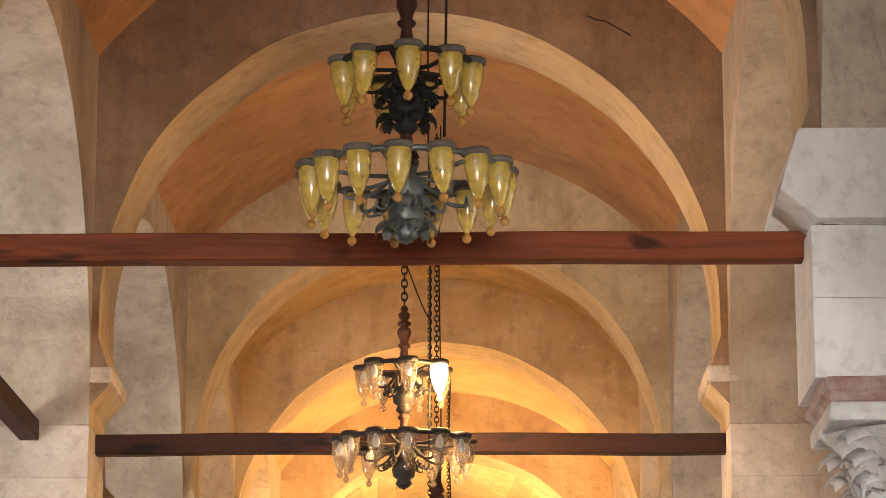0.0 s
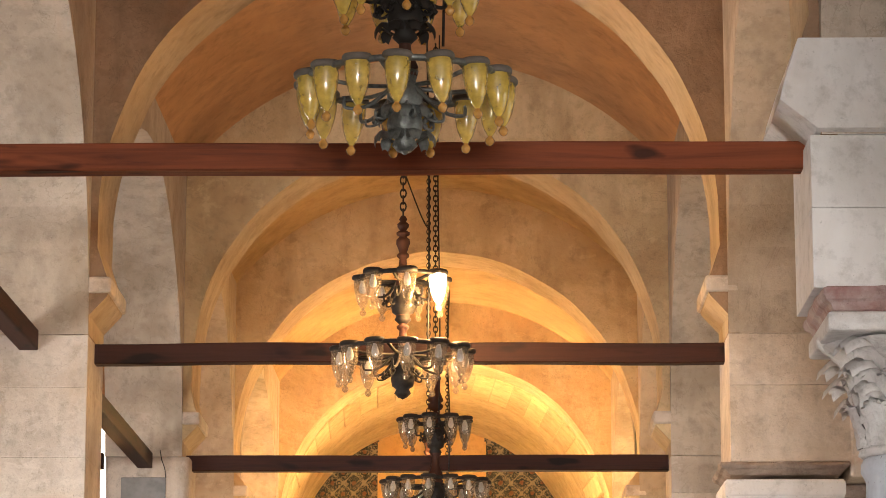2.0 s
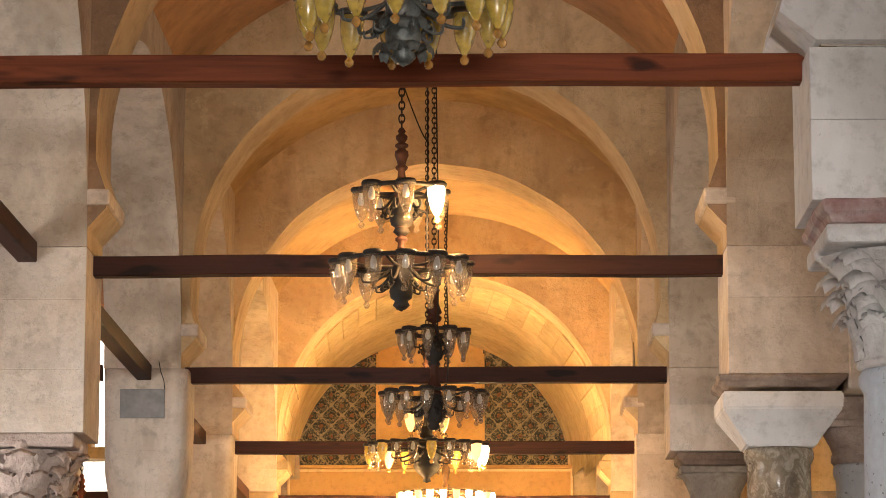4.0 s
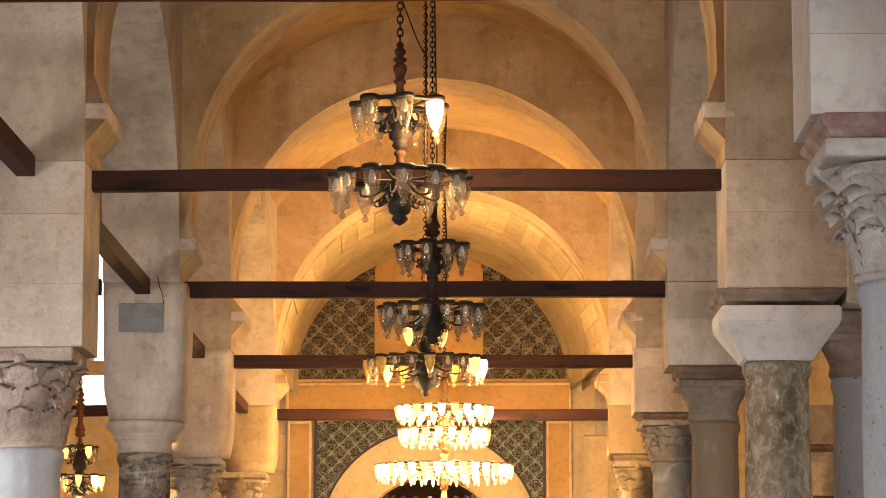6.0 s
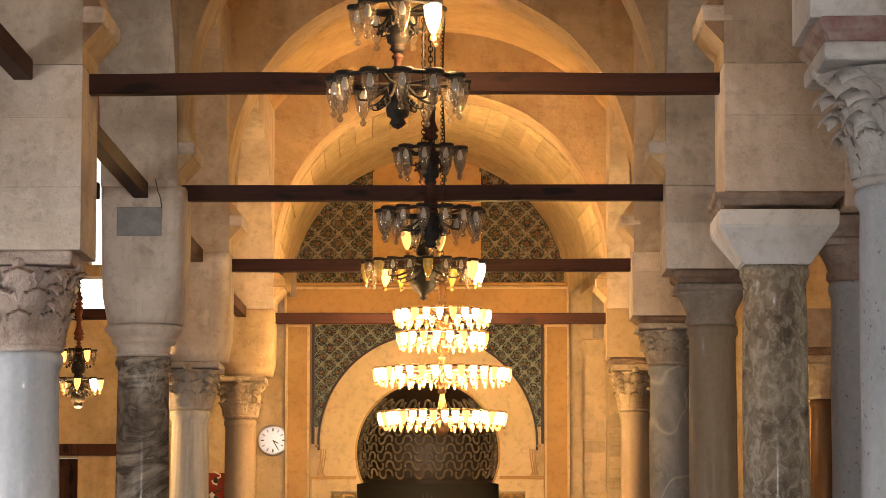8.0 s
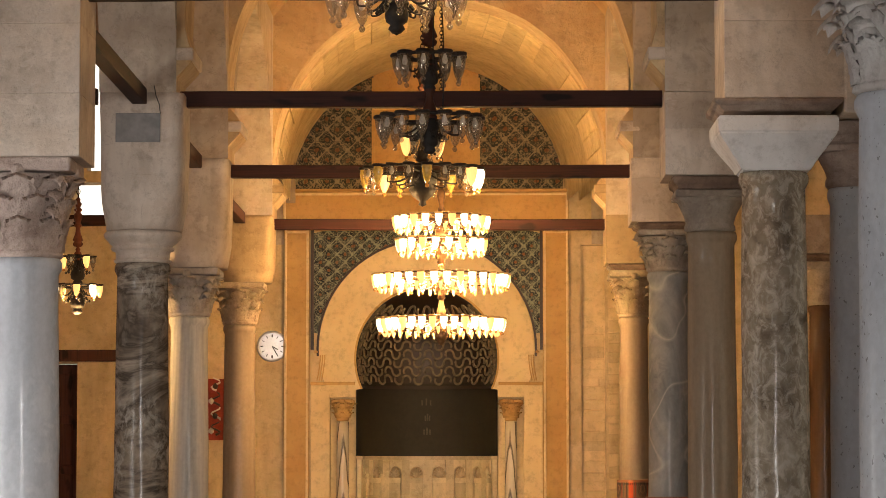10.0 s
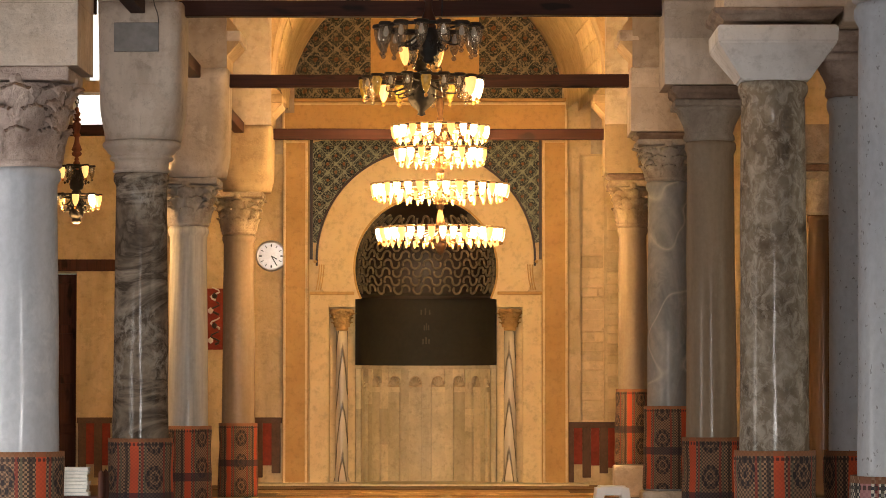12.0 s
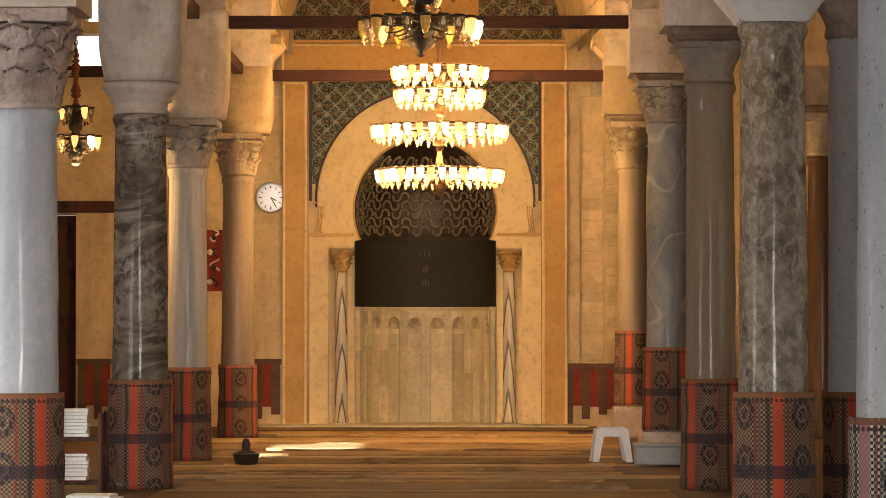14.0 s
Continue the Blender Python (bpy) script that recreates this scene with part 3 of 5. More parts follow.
for side, x0, x1 in (("left", WEST, AXIS - HALF - PIER_LEFT), ("right", AXIS + HALF + PIER, EAST)):
    cb = bmesh.new()
    box(cb, x0, x1, BACK, QIBLA, 8.4, 8.7)
    structure("ceiling_" + side, cb, M_VAULT, "plastered ceiling of the side aisle", "ceiling")


ARCHES = {3: (5.98, 2.25), 4: (5.98, 2.25), 5: (5.96, 2.23), 6: (5.93, 2.33), 7: (5.88, 2.3)}    # springing height and radius by line


def arch_wall(k, d, mats):
    """A cross wall over the nave: horseshoe-like arch on corbelled noses, thick, with a pale soffit."""
    spring, radius = ARCHES.get(k, (5.97, 2.2))
    bm = bmesh.new()
    nose, face = HALF - 0.15, HALF
    left = [(AXIS - face, 5.14), (AXIS - face, 5.28), (AXIS - nose - 0.02, 5.42), (AXIS - nose, 5.5), (AXIS - nose - 0.04, 5.6), (AXIS - min(radius, HALF), spring - 0.2)]
    right = [(2 * AXIS - x, z) for x, z in left[::-1]]
    curve = arc(AXIS, spring, radius, 176, 4, 44)
    # old masons' unevenness along the arris
    curve = [(x + 0.018 * noise.noise((x * 2.3, d, z * 2.3)), z + 0.018 * noise.noise((x * 2.3, d + 9, z * 2.3))) for x, z in curve]
    hole = left + curve + right
    out = []
    for x, z in hole:
        if z <= spring:
            out.append((AXIS + (2.385 if x > AXIS else -2.31), z))
        else:
            a = math.atan2(z - spring, x - AXIS)
            c, s = math.cos(a), math.sin(a)
            k2 = min((2.385 if c > 0 else 2.31) / max(abs(c), 1e-6), (9.2 - spring) / max(s, 1e-6))
            out.append((AXIS + k2 * c, spring + k2 * s))
    slab(bm, out, d - THICK, d + THICK, hole, 0, 1)
    arch = structure(f"arch_{k}", bm, mats, "plastered cross arch over the nave with a paler soffit", "arch")
    # shoulders beside the arch: flush with a shadow gap on one side, stepped back on the other
    for x0, x1, y0, y1, z0, z1, mt in ((AXIS - HALF - PIER_LEFT, AXIS - 2.312, d - THICK + 0.22, d + THICK - 0.02, 5.14, 8.42, mats[0]),
                                       (AXIS - HALF - PIER_LEFT, AXIS - 2.365, d - THICK + 0.004, d - THICK + 0.218, 5.14, 8.42, M_PLASTER),
                                       (AXIS + 2.387, AXIS + HALF + PIER, d - THICK + 0.006, d + THICK - 0.02, 5.14, 6.02, mats[2]),
                                       (AXIS + 2.387, AXIS + HALF + PIER, d - THICK + 0.40, d + THICK - 0.02, 6.022, 8.42, mats[0])):
        part("shoulder", box(bmesh.new(), x0, x1, y0, y1, z0, z1), mt, arch)
    for sx, w in ((-1, 2.31), (1, 2.385)):
        if k == 3 and sx > 0:
            continue
        part("corbel", box(bmesh.new(), min(AXIS + sx * (HALF - 0.16), AXIS + sx * w), max(AXIS + sx * (HALF - 0.16), AXIS + sx * w), d - THICK - 0.03, d + THICK + 0.03, 5.44, 5.56, 0.02), mats[2], arch)
    if k == 3:
        # broad whitewashed impost over the first column
        bm = bmesh.new()
        pr = ((1.72, 5.15), (1.53, 5.30), (1.56, 5.42), (1.63, 5.63), (2.75, 5.63), (2.75, 5.15))
        slab(bm, pr, d - THICK - 0.1, d + THICK + 0.05)
        part("corbel", bm, mats[2], arch, "broad whitewashed impost block")


# from the fifth line on, the arches take the plaster with lamplight put in
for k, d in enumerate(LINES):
    arch_wall(k + 1, d, [M_SPANDREL_LIT if k > 3 else M_SPANDREL, M_SOFFIT, M_QIBLA_DIM if k == 6 else M_BLOCK if k > 2 else M_WHITE])


def arcade_wall(name, x0, x1, label):
    """The side walls of the nave: an arch over each bay between the piers."""
    bm = bmesh.new()
    ends = [BACK, *LINES, QIBLA]
    for i, (a, b) in enumerate(zip(ends, ends[1:])):
        a = a + THICK if i else a
        b = b - THICK if i < len(ends) - 2 else b
        mid, half = (a + b) / 2, (b - a) / 2
        rise = min(half, 2.35)
        n = 24
        hole = [(mid - half * math.cos(math.pi * j / n), 5.14 + rise * math.sin(math.pi * j / n)) for j in range(n + 1)]
        top = [(y, 8.4) for y, _ in hole]
        v = [[bm.verts.new((x, y, z)) for y, z in line] for x in (x0, x1) for line in (top, hole)]
        oa, ha, ob_, hb = v
        for j in range(n):
            for q in ((oa[j], oa[j + 1], ha[j + 1], ha[j]), (ob_[j + 1], ob_[j], hb[j], hb[j + 1]), (ha[j], ha[j + 1], hb[j + 1], hb[j]), (oa[j + 1], oa[j], ob_[j], ob_[j + 1])):
                if len(set(q)) == 4 and (q[0].co - q[3].co).length + (q[1].co - q[2].co).length > 1e-6:
                    bm.faces.new(q)
    structure(name, bm, M_PLASTER, label, "wall")


arcade_wall("wall_left", AXIS - HALF - PIER_LEFT, AXIS - HALF - 0.003, "plastered arcade wall along the nave")
arcade_wall("wall_right", AXIS + HALF + 0.003, AXIS + HALF + PIER, "plastered arcade wall along the nave")


def wall_with_openings(name, along, at, thick, lo, hi, top, openings, material, label):
    """A straight wall with rectangular openings (a0, a1, z0, z1) that go through it. along: 'x' or 'y'."""
    bm = bmesh.new()
    cuts_a = sorted({lo, hi, *[v for o in openings for v in o[:2]]})
    cuts_z = sorted({0.0, top, *[v for o in openings for v in o[2:]]})
    for a0, a1 in zip(cuts_a, cuts_a[1:]):
        for z0, z1 in zip(cuts_z, cuts_z[1:]):
            m, n = (a0 + a1) / 2, (z0 + z1) / 2
            if any(o[0] < m < o[1] and o[2] < n < o[3] for o in openings):
                continue
            if along == "x":
                box(bm, a0, a1, at, at + thick, z0, z1)
            else:
                box(bm, at, at + thick, a0, a1, z0, z1)
    inner = {}
    for f in bm.faces:
        c = f.calc_center_median()
        inner.setdefault((round(c.x, 4), round(c.y, 4), round(c.z, 4)), []).append(f)
    bmesh.ops.delete(bm, geom=[f for fs in inner.values() if len(fs) > 1 for f in fs], context="FACES_ONLY")
    bmesh.ops.remove_doubles(bm, verts=bm.verts[:], dist=0.0005)
    structure(name, bm, material, label, "wall")


# unseen openings; the two high ones are sized to land sun patches on the mats
wall_with_openings("wall_west", "y", WEST - 0.5, 0.5, BACK - 0.5, QIBLA + 2, 8.7, [(16.6, 20.0, 0.2, 2.5), (29.7, 31.3, 3.64, 4.15), (31.8, 34.1, 3.7, 4.6)], M_PLASTER, "plastered outer wall with openings added to let daylight and sun in")
# unseen wall; its openings are added where the right-hand side lamps stand
wall_with_openings("wall_east", "y", EAST, 0.5, BACK - 0.5, QIBLA + 2, 8.7, [(9.5, 14.5, 1.2, 5.2), (20.4, 24.6, 1.0, 4.2)], M_PLASTER, "plastered outer wall with openings added for the side lamps")
wall_with_openings("wall_back", "x", BACK - 0.5, 0.5, WEST - 0.5, EAST + 0.5, 9.4, [(-3.6, 4.4, 0.0, 2.5)], M_PLASTER, "plastered wall with the wide doorway to the courtyard")

# ---- piers over the capitals ----
def pier(number, x0, x1, d, z0, material, label):
    """Ashlar pier between an impost and the arch: courses of dressed blocks with fine joints."""
    t = tagged(new(f"pier_{number}"), label, "pier", kind="structure")
    t.matrix_basis = Matrix.Translation(((x0 + x1) / 2, d, z0))
    random.seed(number)
    z, w, top = 0.0, (x1 - x0) / 2, 5.137 - z0
    while z < top - 0.02:
        h = random.uniform(0.4, 0.56)
        if top - z - h < 0.18:
            h = top - z
        j = random.uniform(0, 0.006)
        part("block", box(bmesh.new(), 0.0006 - w, w - 0.0006, -THICK + j, THICK - j, z + 0.0006, z + h - 0.0006, 0.004), material, t)
        z += h
    return t


def rounded_pier(number, x0, x1, d, z0, material, label):
    """A plastered pier whose corners grow rounder towards the column below."""
    bm = bmesh.new()
    rows, segs, n = [], 48, 14
    for i in range(n + 1):
        f = i / n
        e = 2.3 + 9.0 * f ** 1.3
        k = 0.90 + 0.10 * min(1, f * 5)
        row = []
        for j in range(segs):
            a = 2 * math.pi * (j + 0.5) / segs
            c, s_ = math.cos(a), math.sin(a)
            q = (abs(c) ** e + abs(s_) ** e) ** (-1 / e)
            x, y_ = q * c * (x1 - x0) / 2 * k, q * s_ * THICK * k
            b = 1 + 0.012 * noise.noise((x * 3, y_ * 3 + number, f * 4))
            row.append(bm.verts.new((x * b, y_ * b, (5.137 - z0) * f)))
        rows.append(row)
    for a, b in zip(rows, rows[1:]):
        for j in range(segs):
            bm.faces.new((a[j], a[(j + 1) % segs], b[(j + 1) % segs], b[j])).smooth = True
    bm.faces.new(rows[0][::-1])
    bm.faces.new(rows[-1])
    ob = structure(f"pier_{number}", bm, material, label, "pier")
    ob.matrix_basis = Matrix.Translation(((x0 + x1) / 2, d, z0))
    return ob


def leaf_capital(bm, r0, half, h, rough=1.0):
    """A carved capital: bell, two ranks of curling leaves, corner volutes and a square abacus."""
    lathe(bm, [(r0 * 1.0, 0), (r0 * 1.1, 0.02), (r0 * 1.08, 0.045), (r0 * 0.98, 0.06), (r0 * 0.98, h * 0.3), (r0 * 1.05, h * 0.6), (half * 0.98, h * 0.84)], 24)
    for rank, (z0, z1, out) in enumerate(((0.05, h * 0.42, 0.05), (h * 0.24, h * 0.64, 0.065), (h * 0.46, h * 0.84, 0.085))):
        n = 8
        for i in range(n):
            a = 2 * math.pi * (i + 0.5 * rank) / n
            rows = []
            for j in range(11):
                f = j / 10
                z = z0 + (z1 - z0) * min(f * 1.1, 1.0) - (0.035 * h if j == 10 else 0)
                base = r0 * (1.0 + 0.10 * f + 0.05 * rank + 0.10 * f * (rank == 2))
                wd = 0.40 * (1 - 0.35 * f ** 2.5) * (1 + 0.08 * math.sin(j * 2.4))
                row = []
                for k in range(9):
                    u = (k - 4) / 4
                    lobe = 0.014 * math.cos(u * math.pi * 4) + 0.018 * (1 - u * u) + 0.005 * math.sin(j * 2.4 + 2 * abs(u))
                    q = base + lobe + out * f ** 2.6 * (1 - 0.35 * u * u)
                    th = a + wd * u
                    row.append(bm.verts.new((q * math.cos(th), q * math.sin(th), z - 0.05 * h * abs(u) * f)))
                rows.append(row)
            for p, q in zip(rows, rows[1:]):
                for k in range(8):
                    bm.faces.new((p[k], p[k + 1], q[k + 1], q[k])).smooth = True
    for sx in (-1, 1):
        for sy in (-1, 1):
            q = half / 0.4
            # drooping corner leaves, one over the other
            ang = math.atan2(sy, sx)
            for lift, reach, wide in ((0.0, 1.16, 0.085), (0.16, 1.24, 0.075), (-0.16, 1.02, 0.07)):
                rows = []
                for j in range(9):
                    f = j / 8
                    e = r0 * 1.02 + (half * reach - r0 * 1.02) * f ** 1.5
                    z = h * (0.34 + lift + 0.34 * math.sin(f * 2.3))
                    wd = wide * q * math.sin(math.pi * (0.2 + 0.66 * f)) * (1 + 0.16 * math.sin(j * 2.6))
                    rows.append([bm.verts.new((e * math.cos(ang) - u * wd * math.sin(ang), e * math.sin(ang) + u * wd * math.cos(ang), z - 0.035 * q * u * u + 0.012 * math.cos(u * 9))) for u in (-1, -0.66, -0.33, 0, 0.33, 0.66, 1)])
                for p, w in zip(rows, rows[1:]):
                    for k in range(6):
                        bm.faces.new((p[k], p[k + 1], w[k + 1], w[k])).smooth = True
    for ax, sg in ((0, 1), (0, -1), (1, 1), (1, -1)):
        p = Vector((0, 0, h * 0.88))
        p[ax] = sg * half * 0.92
        lathe(bm, [(0.0, -0.05), (0.045, -0.03), (0.055, 0), (0.045, 0.03), (0, 0.05)], 10, p)
    box(bm, -half, half, -half, half, h * 0.86, h, 0.018)
    return bm


def column(x, d, r, z_shaft, z_top, style, shaft_mat, label, cap_mat=None, half=0.36, base=0.0, lean=0.03):
    """An antique column: shaft with a slight swelling, capital of its own kind, abacus."""
    c = thing("column", label, "column", "nave columns", at=(x, d, 0))
    h = z_shaft
    prof = [(r * 1.18, base), (r * 1.2, base + 0.06), (r * 1.12, base + 0.1), (r * 1.05, base + 0.14)]
    n = 16
    for i in range(n + 1):
        f = i / n
        prof.append((r * (1.03 - 0.09 * f ** 1.6), base + 0.16 + (h - 0.12 - base - 0.16) * f))
    prof += [(r * 1.0, h - 0.09), (r * 1.04, h - 0.07), (r * 1.04, h - 0.03), (r * 0.98, h)]
    part("shaft", lathe(bmesh.new(), prof, 40, wobble=r * 0.03), shaft_mat, c)
    ch = z_top - z_shaft
    cap = cap_mat or M_CAPITAL
    bm = bmesh.new()
    if style == "leaf":
        leaf_capital(bm, r * 0.98, half, ch)
        part("capital", bm, cap, c, "weathered capital carved with leaves", at=(0, 0, z_shaft))
    elif style == "block":
        # plain impost block flaring upwards
        t = 0.09
        lo, hi = half * 0.64, half
        ring_ = [[bm.verts.new((sx * q, sy * q, z)) for sx, sy in ((-1, -1), (1, -1), (1, 1), (-1, 1))] for q, z in ((lo * 0.9, 0), (lo, 0.05), (hi * 0.99, ch * 0.62), (hi, ch * 0.84), (hi, ch - t * 0.4))]
        for a, b in zip(ring_, ring_[1:]):
            for k in range(4):
                bm.faces.new((a[k], a[(k + 1) % 4], b[(k + 1) % 4], b[k]))
        bm.faces.new(ring_[0][::-1])
        bm.faces.new(ring_[-1])
        bmesh.ops.bevel(bm, geom=bm.edges[:], offset=0.012, segments=2, affect="EDGES")
        part("capital", bm, cap, c, "plain flaring stone impost block", at=(0, 0, z_shaft))
    elif style == "round":
        lathe(bm, [(r * 0.97, 0), (r * 1.06, 0.012), (r * 1.07, 0.03), (r * 0.99, 0.04), (r * 1.0, ch * 0.36), (r * 1.14, ch * 0.40), (r * 1.18, ch * 0.46), (r * 1.14, ch * 0.52), (r * 1.08, ch * 0.54), (r * 1.2, ch * 0.60), (r * 1.34, ch * 0.74), (r * 1.43, ch * 0.82), (r * 1.45, ch * 0.9), (r * 1.40, ch * 0.96), (r * 1.34, ch)], 40)
        part("capital", bm, cap, c, "plain round moulded capital", at=(0, 0, z_shaft))
    else:
        # worn basket capital
        lathe(bm, [(r * 0.97, 0), (r * 1.06, 0.02), (r * 1.04, 0.06), (r * 0.98, 0.08), (r * 1.05, ch * 0.4), (r * 1.3, ch * 0.72), (half * 1.02, ch * 0.84)], 20, wobble=0.03)
        box(bm, -half, half, -half, half, ch * 0.82, ch, 0.02)
        part("capital", bm, cap, c, "worn plain capital", at=(0, 0, z_shaft))
    return c


def abacus(x, d, half, z, h, material, c):
    """The worn slab between capital and pier: a part of its column."""
    bm = bmesh.new()
    rows, n = [], 10
    for f, out in ((0.0, -0.055), (0.12, -0.03), (0.38, -0.012), (0.5, 0.012), (0.72, 0.026), (0.92, 0.022), (1.0, 0.0)):
        q = half + out
        row = []
        for sx, sy, dx, dy in ((-1, -1, 1, 0), (1, -1, 0, 1), (1, 1, -1, 0), (-1, 1, 0, -1)):
            for k in range(n):
                p = Vector((sx * q + dx * 2 * q * k / n, sy * q + dy * 2 * q * k / n, z + h * f))
                w = noise.noise(p * 4 + Vector((x, d, 0))) + 0.6 * noise.noise(p * 11 + Vector((d, x, 3)))
                p.x, p.y, p.z = p.x * (1 + 0.03 * w), p.y * (1 + 0.03 * w), p.z + (0.012 * w if 0 < f < 1 else 0)
                row.append(bm.verts.new(p))
        rows.append(row)
    for p, q in zip(rows, rows[1:]):
        for k in range(4 * n):
            bm.faces.new((p[k], p[(k + 1) % (4 * n)], q[(k + 1) % (4 * n)], q[k]))
    bm.faces.new(rows[0][::-1])
    bm.faces.new(rows[-1])
    part("abacus", bm, material, c, "worn stone slab under the pier")


def wrapped_mat(x, d, r, z0, z1, turn, label, material):
    """A plaited mat tied round the foot of a column."""
    bm = bmesh.new()
    n = 14
    prof = [(r * (1.0 + 0.03 * math.sin(i * 1.1) * 0.4) + 0.012 * (1 - i / n), z0 + (z1 - z0) * i / n) for i in range(n + 1)]
    lathe(bm, prof, 48, wobble=0.012, uv=True, closed=False)
    ob = part("column_mat", bm, material)
    ob.matrix_basis = pose(x, d, 0, 0, 0, turn)
    sol = ob.modifiers.new("thickness", "SOLIDIFY")
    sol.thickness = 0.012
    return tagged(ob, label, "mat", "mats round the columns")


MAT_LABEL = "plaited red-striped straw mat with dark lozenges round a column"
L, R = AXIS - HALF, AXIS + HALF       # the faces of the piers
D1, D2, D3, D4, D5 = LINES[2:]
# x, y, radius, shaft top, capital top, capital, stone, label, capital stone, half width of abacus, abacus slab, mat bottom and top, turn, pier x0 x1, pier stone
COLUMNS = [
    (2.235, D1, 0.265, 3.50, 4.20, "leaf", M_CHALKY, "pale grey marble column with a whitewashed leaf capital", M_CAPITAL_WHITE, 0.48, (0.13, M_RED_TRACE), 0.0, 1.05, 200, R - 0.06, R + 0.95, M_WHITE),
    (2.135, D2, 0.245, 3.71, 4.12, "block", M_BRECCIA, "mottled brown marble column under a plain flaring block", M_WHITE, 0.43, (0.09, M_ABACUS_PALE), 0.0, 1.056, 75, R, R + 0.95, M_BLOCK),
    (2.76, D2 + 0.25, 0.20, 3.62, 3.93, "worn", M_CHALKY, "slim grey marble column with a pinkish worn capital", M_PINKISH, 0.26, (0.17, M_PINKISH), 0.0, 1.05, 150, None, None, None),
    (2.21, D3, 0.235, 3.84, 4.22, "worn", M_TAN, "tan-grey marble column with a worn basket capital", M_CAPITAL_DULL, 0.36, (0.13, M_ABACUS), 0.0, 1.04, 30, R, R + PIER, M_BLOCK),
    (2.17, D4, 0.235, 3.86, 4.33, "leaf", M_GREY, "grey marble column with a weathered leaf capital", M_CAPITAL, 0.36, (0.08, M_ABACUS), 0.36, 1.30, 110, R - 0.02, R + PIER, M_BLOCK),
    (2.15, D5, 0.205, 3.74, 4.38, "leaf", M_TAN, "slender tan marble column with a carved capital", M_CAPITAL_TAN, 0.34, (0.09, M_ABACUS), 0.46, 1.49, 60, R, R + PIER, M_QIBLA_DIM),
    (-3.30, D2, 0.265, 3.09, 3.80, "leaf", M_PALE, "grey marble column with a large deeply carved leaf capital", M_PINKISH, 0.38, None, 0.0, 1.047, 20, L - 0.9, L, M_BLOCK),
    (-3.205, D3, 0.258, 3.545, 3.85, "round", M_DARK, "dark veined marble column with a plain round capital", M_BLOCK, 0.37, None, 0.0, 1.03, 250, L - 0.735, L + 0.06, M_BLOCK),
    (-3.32, D4, 0.225, 3.35, 3.90, "leaf", M_STREAK, "streaked grey marble column with a carved leaf capital", M_CAPITAL, 0.36, None, 0.0, 1.073, 170, L - 0.735, L, M_BLOCK),
    (-3.33, D5, 0.225, 3.63, 4.22, "leaf", M_TAN, "tan-grey marble column with a carved capital", M_CAPITAL_TAN, 0.35, None, 0.0, 1.02, 320, L - 0.735, L, M_QIBLA_DIM),
    (2.2, 9.4, 0.25, 3.50, 4.20, "leaf", M_PALE, "pale marble column with a leaf capital", M_CAPITAL, 0.38, None, 0.0, 1.05, 0, R, R + PIER, M_WHITE),
    (2.2, 3.4, 0.25, 3.50, 4.20, "leaf", M_PALE, "pale marble column with a leaf capital", M_CAPITAL, 0.38, None, 0.0, 1.05, 40, R, R + PIER, M_WHITE),
    (-3.3, 15.4, 0.25, 3.40, 4.10, "leaf", M_GREY, "grey marble column with a leaf capital", M_CAPITAL, 0.38, None, 0.0, 1.05, 80, L - 0.735, L, M_BLOCK),
    (-3.3, 9.4, 0.25, 3.40, 4.10, "leaf", M_GREY, "grey marble column with a leaf capital", M_CAPITAL, 0.38, None, 0.0, 1.05, 120, L - 0.735, L, M_BLOCK),
    (-3.3, 3.4, 0.25, 3.40, 4.10, "leaf", M_GREY, "grey marble column with a leaf capital", M_CAPITAL, 0.38, None, 0.0, 1.05, 160, L - 0.735, L, M_BLOCK),
    # dimness is put into the stone of this column and its pier
    (4.78, D5, 0.2, 3.9, 4.5, "worn", M_TAN_DIM, "brown marble column in the side aisle, its dimness put into the colour", M_CAPITAL_DULL, 0.32, (0.1, M_ABACUS), 0.0, 0.0, 200, 4.4, 5.2, M_CAPITAL_DULL),
]
for i, (x, d, r, zs, zt, style, stone, label, cap, half, slab_, m0, m1, turn, p0, p1, pst) in enumerate(COLUMNS):
    base = max(0.0, m0 - 0.02)
    c = column(x, d, r, zs, zt, style, stone, label, cap, half, base)
    top = zt
    if slab_:
        abacus(x, d, half, zt - 0.002, slab_[0], slab_[1], c)
        top = zt + slab_[0]
    if m1 > m0:
        wrapped_mat(x, d, r * 1.13 + 0.012, m0 + 0.002, m1, turn, "pale black-and-white checked straw mat round a column" if i == 0 else MAT_LABEL, M_MAT_PALE if i == 0 else M_MAT)
    if base > 0:
        bm = bmesh.new()
        box(bm, -r * 1.35, r * 1.35, -r * 1.35, r * 1.35, 0, base, 0.03)
        tagged(part("pedestal", bm, M_BLOCK, at=(x, d, 0)), "low worn stone block under a column", "pedestal")
    if p0 is not None:
        if x < 0 and d > 25:
            rounded_pier(i + 1, p0, p1, d, top, pst, "plastered pier with softly rounded corners over a column")
        else:
            pier(i + 1, p0, p1, d, top, pst, "stone pier of dressed blocks between capital and arch")
bm = bmesh.new()
box(bm, 2.60, 3.2, D2 - THICK, D2 + 0.6, 4.102, 5.14, 0.02)
structure("pier_20", bm, M_BLOCK, "stone pier over the slim column", "pier")


